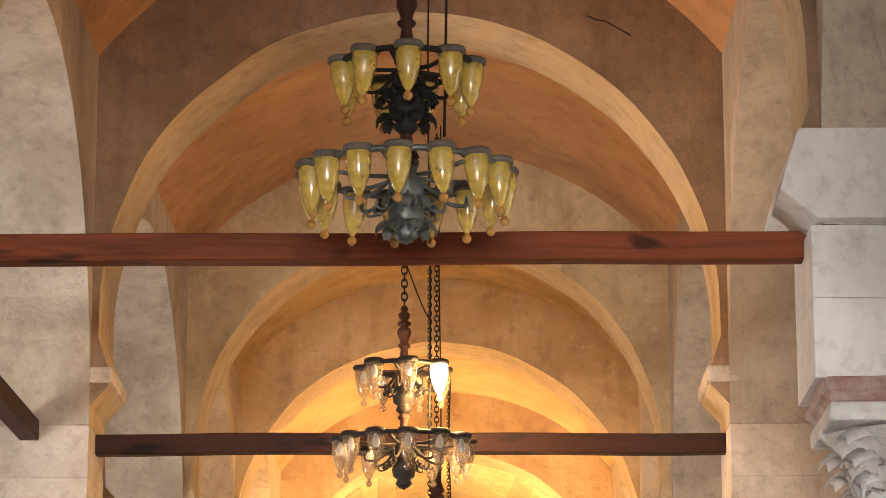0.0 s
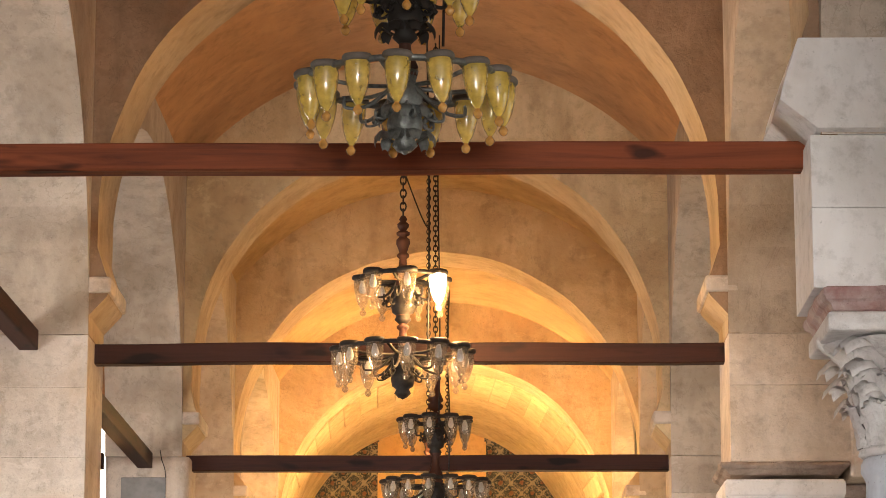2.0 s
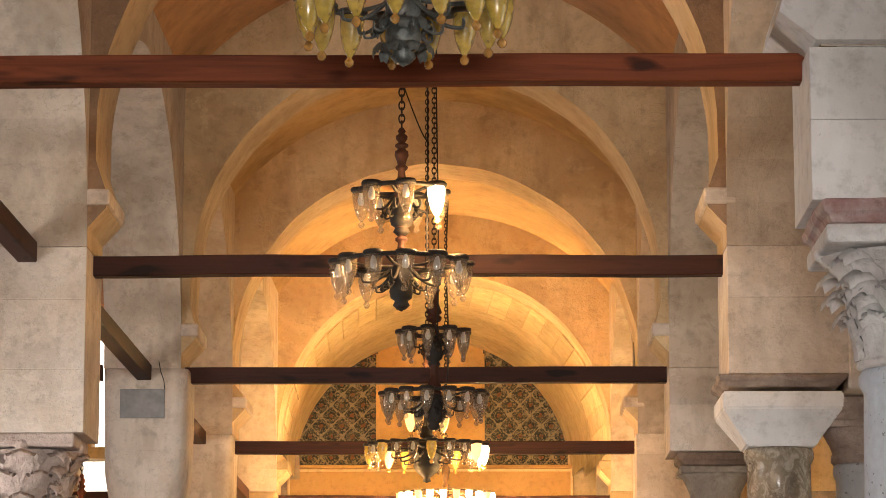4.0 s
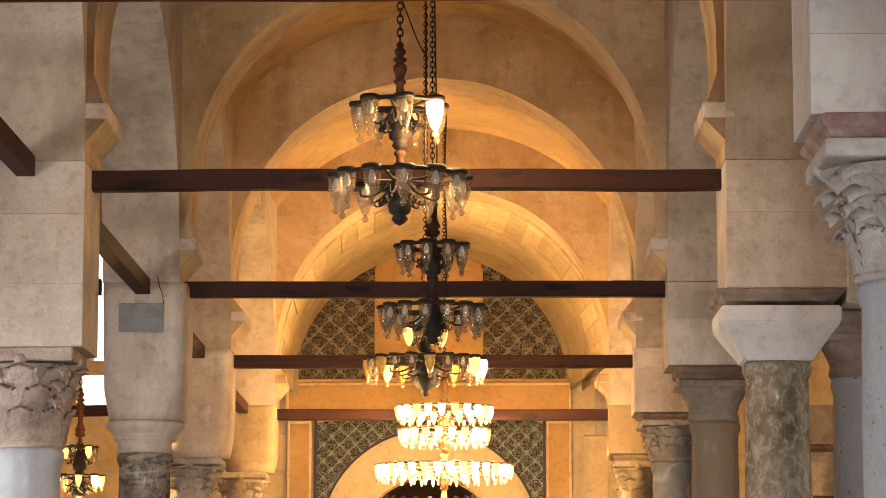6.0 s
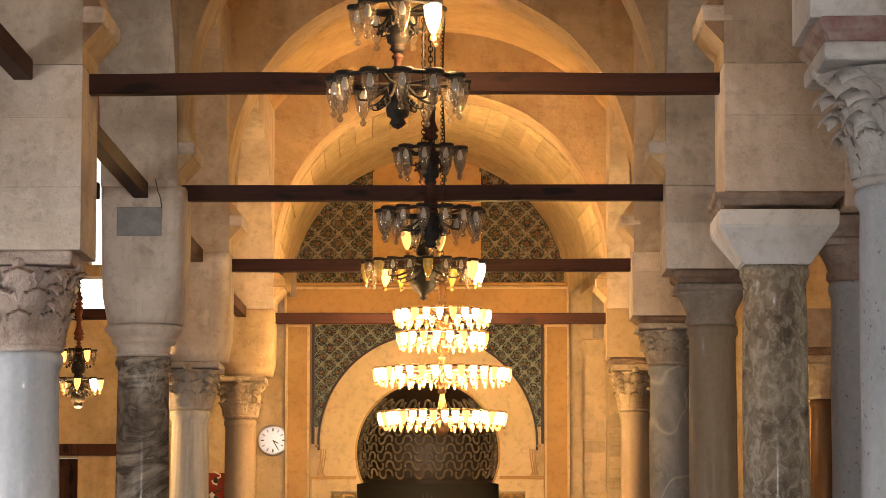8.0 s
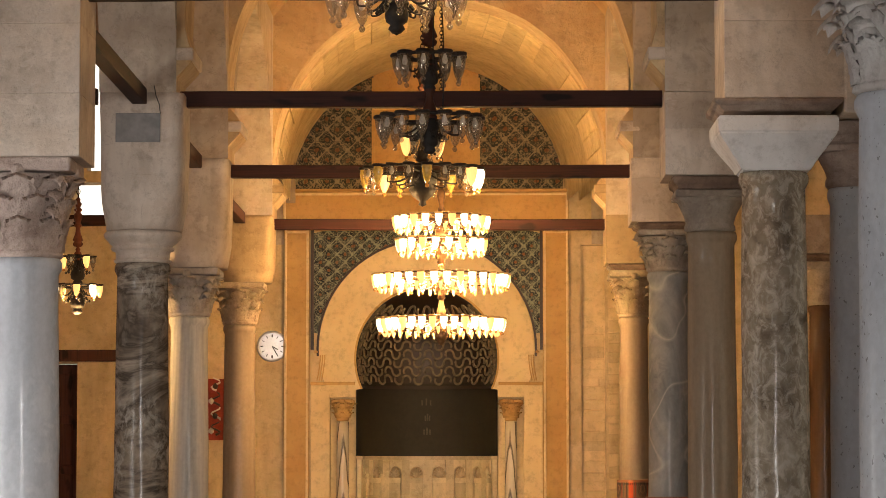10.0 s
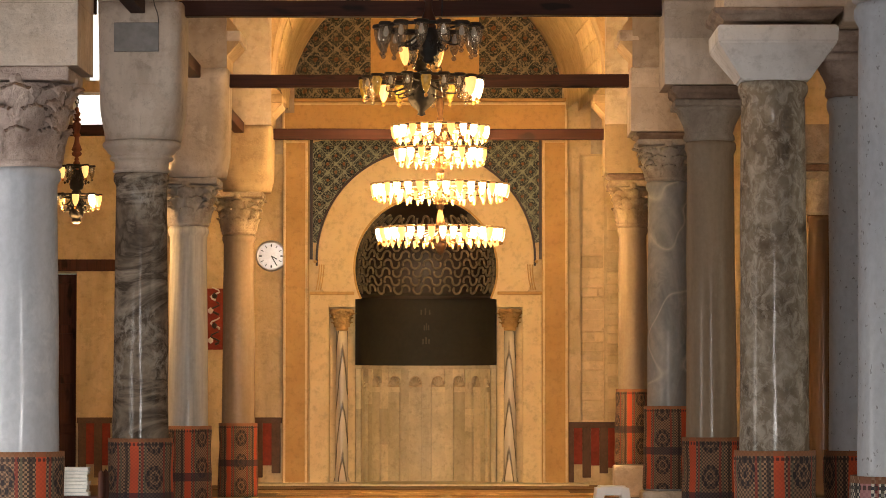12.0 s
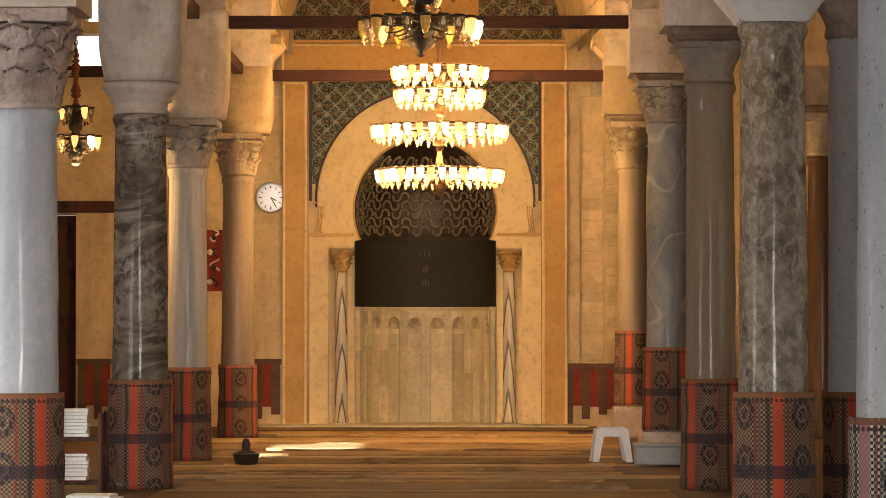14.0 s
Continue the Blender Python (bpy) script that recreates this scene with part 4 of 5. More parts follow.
# ---- tie beams ----
def tie_beam(x0, x1, d, z, h, depth, material, label):
    bm = bmesh.new()
    n = 14
    rows = []
    for i in range(n + 1):
        x = x0 + (x1 - x0) * i / n
        dz, dy = 0.012 * noise.noise((x * 0.8, d, 0)), 0.01 * noise.noise((x * 0.7, d, 5))
        e = h * 0.05
        prof = ((-depth / 2 + e, -h / 2), (depth / 2 - e, -h / 2), (depth / 2, -h / 2 + e), (depth / 2, h / 2 - e), (depth / 2 - e, h / 2), (-depth / 2 + e, h / 2), (-depth / 2, h / 2 - e), (-depth / 2, -h / 2 + e))
        rows.append([bm.verts.new((x, d + a + dy, z + b + dz)) for a, b in prof])
    for a, b in zip(rows, rows[1:]):
        for k in range(8):
            bm.faces.new((a[k], a[(k + 1) % 8], b[(k + 1) % 8], b[k]))
    bm.faces.new(rows[0])
    bm.faces.new(rows[-1][::-1])
    return tagged(part("tie_beam", bm, material), label, "beam", "tie beams across the nave")


tie_beam(L - 0.05, R + 0.03, D1, 5.115, 0.15, 0.15, M_BEAM, "reddish-brown knotty wooden tie beam spanning the nave")
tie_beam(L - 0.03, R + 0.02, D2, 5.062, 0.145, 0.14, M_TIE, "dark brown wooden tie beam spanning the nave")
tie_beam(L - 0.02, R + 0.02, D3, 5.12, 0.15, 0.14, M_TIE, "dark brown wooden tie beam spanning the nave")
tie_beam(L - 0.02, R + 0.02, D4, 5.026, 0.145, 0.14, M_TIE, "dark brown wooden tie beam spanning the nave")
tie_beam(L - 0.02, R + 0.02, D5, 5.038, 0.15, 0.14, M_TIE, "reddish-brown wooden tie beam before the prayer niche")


def long_tie(x, y0, y1, z, label):
    bm = bmesh.new()
    box(bm, x - 0.07, x + 0.07, y0, y1, z - 0.075, z + 0.075, 0.01)
    return tagged(part("long_tie_beam", bm, M_TIE_LONG), label, "beam", "tie beams along the arcade")


for a, b, x in ((D1, D2, -3.28), (D2, D3, -3.2), (D3, D4, -3.22), (D4, D5, -3.3)):
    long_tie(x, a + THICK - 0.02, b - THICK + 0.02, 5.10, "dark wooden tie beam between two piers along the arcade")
# ties and a lintel across the side aisle
for z, d in ((5.15, D3), (5.1, D5)):
    tie_beam(WEST + 0.02, L - 0.8, d, z, 0.15, 0.14, M_TIE, "dark wooden tie beam across the side aisle")


# ---- chandeliers ----
CUP = [(0.012, -0.235), (0.018, -0.226), (0.032, -0.205), (0.047, -0.165), (0.058, -0.12), (0.065, -0.07), (0.066, -0.03), (0.062, 0.0)]
KNOB = [(0.0, -0.288), (0.014, -0.284), (0.024, -0.27), (0.026, -0.258), (0.02, -0.246), (0.012, -0.238), (0.012, -0.23)]
RIM = [(0.05, -0.012), (0.07, -0.014), (0.078, -0.006), (0.078, 0.012), (0.07, 0.022), (0.03, 0.024)]
BULB = [(0.0, -0.12), (0.02, -0.11), (0.028, -0.085), (0.022, -0.05), (0.014, -0.03), (0.014, 0.0)]
CUP_DATA = {}
for key, mat_ in (("amber", M_AMBER), ("smoke", M_SMOKE), ("lit", M_LIT), ("hot", M_LIT_HOT)):
    CUP_DATA[key] = mesh("glass_cup", lathe(bmesh.new(), CUP, 18, closed=False), mat_)
KNOB_AMBER = mesh("glass_knob", lathe(bmesh.new(), KNOB, 12), M_KNOB)
KNOB_CLEAR = mesh("glass_knob", lathe(bmesh.new(), KNOB, 12), M_SMOKE)
RIM_BRASS = mesh("rim", lathe(bmesh.new(), RIM, 20), M_BRASS)
RIM_DARK = mesh("rim", lathe(bmesh.new(), RIM, 20), M_BRONZE)
RIM_DATA = mesh("rim", lathe(bmesh.new(), RIM, 20), M_RIM)
BULB_DATA = mesh("bulb", lathe(bmesh.new(), BULB, 10), M_PAPER)


def scroll(bm, a, r0, r1, z, size, thick=0.012):
    """A curled bracket from the post out to the ring."""
    c, s = math.cos(a), math.sin(a)
    pts = []
    for j in range(22):
        f = j / 21
        ang = f * 5.2
        rr = size * (1 - f * 0.75)
        q = r0 + (r1 - r0) * min(1, f * 1.6) - rr * math.sin(ang) * 0.35
        pts.append((c * q, s * q, z + rr * math.cos(ang) - size * 0.5))
    tube(bm, pts, thick, 6, taper=0.6)


def leaf(bm, a, r0, z, length, width):
    """A curled cast leaf that springs from the hub."""
    c, s = math.cos(a), math.sin(a)
    rows = []
    for j in range(8):
        f = j / 7
        q = r0 + length * (f - 0.35 * f ** 3)
        zz = z + length * (0.75 * f - 0.95 * f ** 3)
        w = width * math.sin(math.pi * (0.16 + 0.66 * f)) * (1 + 0.12 * math.sin(j * 2.5))
        rows.append([bm.verts.new((c * q - s * u * w, s * q + c * u * w, zz - 0.25 * width * u * u)) for u in (-1, 0, 1)])
    for p, q in zip(rows, rows[1:]):
        for k in range(2):
            bm.faces.new((p[k], p[k + 1], q[k + 1], q[k])).smooth = True


def chandelier(at, tiers, post, label, finial, chain_top, scale=1.0, metal=M_BRONZE, wood=None):
    """Hanging ring chandelier: turned post, rings with arms and scrolls, glass oil-lamp cups under dark rims.
    tiers: (height, radius, lamps, glass of each lamp, first angle); post: turned profile (radius, height)."""
    wood = wood or M_TURNED
    x, y, _ = at
    t = thing("chandelier", label, "chandelier", "nave chandeliers", at=(x, y, tiers[-1][0]))
    z0 = tiers[-1][0]
    part("post", lathe(bmesh.new(), [(r, z - z0) for r, z in post], 20), wood, t, "turned dark wooden post")
    part("finial", lathe(bmesh.new(), [(r, z - z0) for r, z in finial], 16), metal, t, "cast metal pendant with leaves")
    for z, radius, count, glass, a0 in tiers:
        h = z - z0
        if metal is M_PATINA or metal is M_BRONZE:
            metal = M_BRONZE if h > 0.1 or scale < 0.9 or y > 15 else M_PATINA
        bm = ring(bmesh.new(), radius, 0.022 * scale, (0, 0, h), 56, 8, 0.8)
        part("ring", bm, metal, t)
        part("hub", lathe(bmesh.new(), [(q, hh + h) for q, hh in ((0.03, -0.33), (0.06, -0.30), (0.045, -0.27), (0.075, -0.25), (0.085, -0.2), (0.07, -0.14), (0.085, -0.12), (0.05, -0.08), (0.04, 0.0), (0.05, 0.03))], 20), metal, t, "cast metal urn-shaped hub")
        if y < 15:
            bm = bmesh.new()
            for i in range(9):
                leaf(bm, 2 * math.pi * i / 9 + 0.2, 0.07, h - 0.27, 0.11, 0.036)
                leaf(bm, 2 * math.pi * i / 9 + 0.55, 0.06, h - 0.16, 0.13, 0.032)
            part("leaf_crown", bm, metal, t, "curled cast metal leaves round the hub")
        arm = mesh("arm", tube(bmesh.new(), [(0, 0, -0.02), (radius * 0.5, 0, -0.03), (radius, 0, 0)], 0.011, 6), metal)
        bm = bmesh.new()
        scroll(bm, 0.0, 0.05, radius * 0.62, -0.06, 0.085 * scale)
        big = mesh("scroll", bm, metal)
        bm = bmesh.new()
        scroll(bm, 0.0, 0.05, radius * 0.4, -0.14, 0.06 * scale, 0.009)
        for k in range(5):
            lathe(bm, [(0.0, -0.02), (0.014, -0.008), (0.016, 0.0), (0.0, 0.02)], 7, (0.06 + 0.02 * k, 0.012 * (-1) ** k, -0.1 - 0.02 * k))
        small = mesh("leaf_scroll", bm, metal)
        for i in range(6):
            a = 60.0 * i + 17
            shared("arm", arm, t, pose(0, 0, h, 0, 0, a))
            shared("scroll", big, t, pose(0, 0, h, 0, 0, a))
            shared("leaf_scroll", small, t, pose(0, 0, h, 0, 0, a + 29))
        for i in range(count):
            a = a0 + 2 * math.pi * i / count
            kind = glass[i % len(glass)]
            tilt = random.uniform(-4, 4), random.uniform(-4, 4)
            m = pose(radius * math.cos(a), radius * math.sin(a), h + 0.005, *tilt, 0) @ Matrix.Scale(scale, 4)
            cup = shared("lamp_cup", CUP_DATA[kind], t, m)
            shared("rim", RIM_BRASS if metal is M_GOLD else RIM_DATA if y < 15 else RIM_DARK, cup, Matrix())
            shared("knob", KNOB_AMBER if kind in ("amber", "lit", "hot") else KNOB_CLEAR, cup, Matrix())
            if metal is M_GOLD:
                b = a + math.pi / count
                shared("glass_drop", CUP_DATA["lit"], t, pose(radius * 0.93 * math.cos(b), radius * 0.93 * math.sin(b), h - 0.13) @ Matrix.Diagonal((0.36, 0.36, 0.42, 1)), "small glowing glass drop under the ring")
            if kind in ("amber", "smoke"):
                shared("bulb", BULB_DATA, cup, Matrix())
    bm = bmesh.new()
    top = post[-1][1]
    z = top
    k = 0
    while z < chain_top:
        ring(bm, 0.02, 0.006, (0, 0, 0), 12, 5, axis="XY"[k % 2])
        for v in bm.verts[-60:]:
            v.co.z = v.co.z * 1.5 + z - z0 + 0.02
        z += 0.048
        k += 1
    part("chain", bm, M_IRON, t, "dark iron chain")
    return t


SPINDLE = [(0.95, 0.0), (1.15, 0.03), (1.2, 0.06), (0.8, 0.09), (1.25, 0.12), (1.0, 0.18), (0.62, 0.27), (0.5, 0.38), (0.85, 0.41), (0.9, 0.44), (0.55, 0.47), (0.75, 0.54), (1.0, 0.60), (0.95, 0.66), (0.5, 0.70), (0.95, 0.73), (0.95, 0.76), (0.45, 0.79), (0.8, 0.84), (0.85, 0.88), (0.4, 0.92), (0.6, 0.95), (0.3, 1.0)]


def turned(z0, z1, r=0.035, parts=2):
    """Profile of a turned post: balusters with beads and necks, one over the other."""
    step = (z1 - z0) / parts
    return [(r * w, z0 + step * (k + 0.98 * f)) for k in range(parts) for w, f in SPINDLE]


def pendant(z_top, z_bottom, r):
    h = z_top - z_bottom
    return [(0.0, z_bottom), (r * 0.28, z_bottom + h * 0.04), (r * 0.22, z_bottom + h * 0.12), (r * 0.7, z_bottom + h * 0.25), (r * 0.95, z_bottom + h * 0.4), (r * 0.75, z_bottom + h * 0.5), (r, z_bottom + h * 0.56), (r * 0.96, z_bottom + h * 0.78), (r * 0.6, z_bottom + h * 0.88), (r * 0.75, z_top)]


random.seed(11)
TOP = 9.06
chandelier((-0.365, 13.3, 0), [(5.50, 0.305, 9, ["amber"], -1.513), (4.985, 0.455, 15, ["amber"], -1.616)], turned(5.0, 6.5, 0.05, 3),
           "unlit two-tiered metal chandelier with amber glass lamp cups", pendant(5.04, 4.64, 0.085), TOP, 0.9, M_PATINA)
chandelier((-0.575, 20.6, 0), [(5.47, 0.29, 7, ["smoke", "smoke", "smoke", "smoke", "smoke", "smoke", "hot"], 0.35), (4.945, 0.445, 12, ["smoke"], 0.1)], turned(4.9, 5.93, 0.05),
           "two-tiered dark wooden chandelier with smoky glass cups, one lamp lit", pendant(4.98, 4.60, 0.085), TOP, 0.95)
chandelier((-0.455, 27.2, 0), [(5.40, 0.29, 9, ["smoke"], 0.35), (4.82, 0.445, 14, ["smoke"], 0.1)], turned(4.8, 6.2, 0.06),
           "two-tiered dark chandelier with smoky glass cups, unlit", pendant(4.88, 4.50, 0.09), TOP, 0.95)
chandelier((-0.62, 32.4, 0), [(5.24, 0.20, 8, ["lit", "smoke"], 0.35), (4.885, 0.63, 20, ["hot", "hot", "smoke", "amber", "smoke", "smoke", "amber", "lit", "smoke", "smoke", "amber", "smoke", "amber", "smoke", "smoke", "amber", "smoke", "smoke", "lit", "hot"], 0.1)], turned(4.8, 6.2, 0.06),
           "wide dark ring chandelier with glass cups, partly lit", pendant(4.95, 4.48, 0.16), TOP, 0.9)
chandelier((-0.507, 39.8, 0), [(5.02, 0.62, 22, ["hot", "hot", "lit"], 0.1), (4.71, 0.58, 20, ["hot", "lit", "hot"], 0.2), (4.23, 0.89, 32, ["hot", "lit", "hot"], 0.1), (3.64, 0.827, 36, ["hot", "hot", "lit"], 0.05)], turned(3.57, 5.75, 0.055),
           "great gilded chandelier with four rings of lit glass cups", pendant(3.62, 3.29, 0.10), TOP, 0.74, M_GOLD, M_GOLD)
chandelier((-4.62, 34.0, 0), [(4.05, 0.17, 6, ["smoke", "lit"], 0.2), (3.72, 0.25, 8, ["lit", "hot", "smoke"], 0.1)], turned(3.6, 4.75, 0.05),
           "small wooden chandelier with lit glass cups in the side aisle", pendant(3.7, 3.5, 0.05), 8.42, 0.6, M_BRONZE, M_REDWOOD)
# hanging cables beside the chains
for x, y, z0, z1 in ((-0.40, 20.6, 4.9, 9.05), (-0.42, 26.9, 5.3, 9.05), (-0.33, 27.0, 4.9, 6.6), (-0.19, 13.45, 5.2, 9.05)):
    bm = tube(bmesh.new(), [(x + 0.01 * math.sin(i * 0.7), y, z0 + (z1 - z0) * i / 10) for i in range(11)], 0.0075, 6)
    tagged(part("hanging_cable", bm, M_IRON), "thin dark cable hanging from the vault", "cable", "hanging cables")
bm = tube(bmesh.new(), [(-0.57 + 0.17 * f + 0.03 * math.sin(3 * f), 20.6, 6.25 - 0.42 * f - 0.1 * math.sin(3.1 * f)) for f in [i / 10 for i in range(11)]], 0.005, 5)
tagged(part("electric_flex", bm, M_IRON), "thin slack electric flex beside a chain", "cable")

# ---- qibla wall and mihrab ----
MX = -0.81          # middle of the mihrab
Y0 = QIBLA
wall_with_openings("wall_qibla_left", "x", Y0, 0.5, WEST - 0.5, MX - 1.6, 9.4, [(-6.12, -5.55, 6.3, 8.1), (-6.32, -5.6, 5.52, 6.12), (-7.3, -6.24, 0.0, 3.3)], M_QIBLA_LIT, "stone wall with a doorway and bright high windows")
wall_with_openings("wall_qibla_right", "x", Y0, 0.5, MX + 1.6, EAST + 0.5, 9.4, [(1.585, 1.96, 0.6, 5.13)], M_QIBLA_LIT, "stone wall beside the prayer niche, with a tall shallow recess")
bm = bmesh.new()
box(bm, MX - 1.6, MX + 1.6, Y0, Y0 + 0.5, 4.75, 9.4)
structure("wall_qibla_top", bm, M_QIBLA_LIT, "stone wall over the prayer niche", "wall")
bm = bmesh.new()
box(bm, 1.5, 2.05, Y0 + 0.14, Y0 + 0.5, 0.5, 5.2)
structure("recess_back", bm, M_QIBLA_LIT, "stone back of a shallow wall recess", "wall")
# outdoors behind the high windows
bm = bmesh.new()
box(bm, -7.2, -4.8, Y0 + 1.6, Y0 + 1.65, 5.0, 8.6)
structure("backdrop", bm, M_SKYGLOW, "bright daylight outside the high windows", "backdrop")
# closed dark door
bm = bmesh.new()
box(bm, -7.28, -6.26, Y0 + 0.2, Y0 + 0.26, 0, 3.28, 0.01)
for i in range(4):
    for j in range(2):
        box(bm, -7.2 + j * 0.48, -6.8 + j * 0.48, Y0 + 0.17, Y0 + 0.2, 0.15 + i * 0.78, 0.8 + i * 0.78, 0.015)
structure("door_1", bm, M_DOOR, "dark panelled wooden door in the end wall", "door")
bm = bmesh.new()
box(bm, -7.6, -5.5, Y0 - 0.12, Y0 - 0.003, 3.32, 3.5, 0.02)
structure("trim", bm, M_DOOR, "dark wooden lintel over the door", "lintel")

# stone barrel of the last bay, from the fifth arch to the end wall
bm = bmesh.new()
N = 40
near_in, near_out = arc(AXIS, 5.88, 2.30, 180, 0, N), arc(AXIS, 5.88, 2.5, 180, 0, N)
far_in, far_out = arc(MX + 0.02, 5.81, 2.15, 180, 0, N), arc(MX + 0.02, 5.81, 2.35, 180, 0, N)
v = [[bm.verts.new((x, yy, z)) for x, z in line] for line, yy in ((near_in, D5 + THICK), (near_out, D5 + THICK), (far_in, Y0 - 0.002), (far_out, Y0 - 0.002))]
for i in range(N):
    for q in ((v[0][i], v[0][i + 1], v[2][i + 1], v[2][i]), (v[1][i], v[1][i + 1], v[3][i + 1], v[3][i]), (v[0][i], v[0][i + 1], v[1][i + 1], v[1][i]), (v[2][i], v[2][i + 1], v[3][i + 1], v[3][i])):
        bm.faces.new(q)
structure("ceiling_last_bay", bm, M_VOUSSOIR, "pale stone barrel vault before the end wall", "vault")

last_bay = bpy.data.objects["ceiling_last_bay"]
random.seed(21)
COUNT = 25
for i in range(COUNT):
    a0, a1 = 180 - 180 * i / COUNT - 0.25, 180 - 180 * (i + 1) / COUNT + 0.25
    bm = bmesh.new()
    dr = random.uniform(0.012, 0.03)
    n = 4
    rows = []
    for yy in (D5 + THICK + 0.01, D5 + THICK + 1.5 + random.uniform(-0.1, 0.1)):
        f = (yy - D5 - THICK) / (Y0 - D5 - THICK)
        cx, cz, rr = AXIS + (MX + 0.02 - AXIS) * f, 5.88 - 0.07 * f, 2.30 - 0.15 * f
        for q in (rr - dr, rr + 0.02):
            rows.append([bm.verts.new((x, yy, z)) for x, z in arc(cx, cz, q, a0, a1, n)])
    near_lo, near_hi, far_lo, far_hi = rows
    for j in range(n):
        bm.faces.new((near_lo[j], near_lo[j + 1], far_lo[j + 1], far_lo[j]))
        bm.faces.new((near_lo[j], near_lo[j + 1], near_hi[j + 1], near_hi[j]))
        bm.faces.new((far_lo[j], far_lo[j + 1], far_hi[j + 1], far_hi[j]))
    for j in (0, n):
        bm.faces.new((near_lo[j], near_hi[j], far_hi[j], far_lo[j]))
    part("voussoir", bm, M_VOUSSOIR, last_bay)

mih = thing("mihrab", "ochre and cream prayer niche with glazed tiles and marble panels", "prayer niche", at=(MX, Y0, 0))
LR, LZ = 2.15, 5.81
# lunette tiles on both sides of an ochre middle panel
for x0, x1, name, mt, lab in ((-2.12, -0.835, "tile_panel", M_TILE_UP, "dark arabesque tiles"), (-0.83, 0.80, "middle_panel", M_OCHRE, "ochre plaster panel"), (0.805, 2.12, "tile_panel", M_TILE_UP, "dark arabesque tiles")):
    bm = bmesh.new()
    xs = [x0 + (x1 - x0) * i / 16 for i in range(17)]
    line = [(x, max(6.02, LZ + math.sqrt(max(0.0, (LR + 0.01) ** 2 - x * x)))) for x in xs]
    slab(bm, [(x0, 6.0), (x1, 6.0)] + line[::-1], -0.035, -0.004)
    part(name, bm, mt, mih, lab)
for sx in (-0.84, 0.81):
    part("strip", box(bmesh.new(), sx - 0.02, sx + 0.02, -0.06, -0.004, 6.0, 7.75), M_OCHRE, mih)
# ochre frame: lintel band and uprights with raised edges
for x0, x1, z0, z1, dep in ((-2.24, 2.21, 5.36, 5.95, 0.10), (-2.22, -1.82, 0.0, 5.357, 0.10), (1.80, 2.21, 0.0, 5.357, 0.10)):
    part("frame_band", box(bmesh.new(), x0, x1, -dep, -0.004, z0, z1, 0.012), M_OCHRE, mih, "ochre frame with raised edges")
    bm = bmesh.new()
    e = 0.05
    for a0, a1, b0, b1 in ((x0 + 0.01, x0 + e, z0, z1), (x1 - e, x1 - 0.01, z0, z1), (x0 + e, x1 - e, z0 + 0.01, z0 + e), (x0 + e, x1 - e, z1 - e, z1 - 0.01)):
        box(bm, a0, a1, -dep - 0.025, -dep - 0.0, b0, b1, 0.006)
    part("moulding", bm, M_CREAM, mih)
part("cornice", box(bmesh.new(), -2.3, 2.27, -0.16, -0.004, 5.953, 6.0, 0.012), M_OCHRE, mih)

# tiled spandrels round the cream horseshoe arch
AR, AZ = 1.70, 3.52     # outer radius of the cream arch
NR, NZ = 1.095, 3.36    # niche opening
bm = bmesh.new()
out, hole = [], arc(0, AZ, AR, 172, 8, 40)
for x, z in hole:
    a = math.atan2(z - AZ, x)
    k = min(1.795 / max(abs(math.cos(a)), 1e-6), (5.355 - AZ) / max(math.sin(a), 1e-6))
    out.append((k * math.cos(a), AZ + k * math.sin(a)))
slab(bm, out, -0.03, -0.004, hole)
part("tile_panel", bm, M_TILE, mih, "green-grey glazed tiles with an arabesque")
bm = bmesh.new()
slab(bm, arc(0, AZ, AR + 0.012, 184, -4, 44), -0.055, -0.005, arc(0, AZ, AR - 0.02, 184, -4, 44))
part("dark_border", bm, M_BLACKLINE, mih)
for sx in (-1, 1):
    part("dark_border", box(bmesh.new(), min(sx * 1.755, sx * 1.80), max(sx * 1.755, sx * 1.80), -0.105, -0.004, 3.5, 5.355), M_BLACKLINE, mih)
bm = bmesh.new()
start = 205
oo = arc(0, AZ, AR - 0.031, start, 180 - start, 56)
ii = arc(0, NZ, NR, start, 180 - start, 56)
slab(bm, oo, -0.075, -0.004, ii)
part("cream_arch", bm, M_CREAM, mih, "smooth cream stucco horseshoe arch")
bm = bmesh.new()
slab(bm, arc(0, NZ, NR + 0.03, start, 180 - start, 56), -0.09, -0.076, arc(0, NZ, NR - 0.0, start, 180 - start, 56))
part("arch_edge", bm, M_OCHRE, mih)
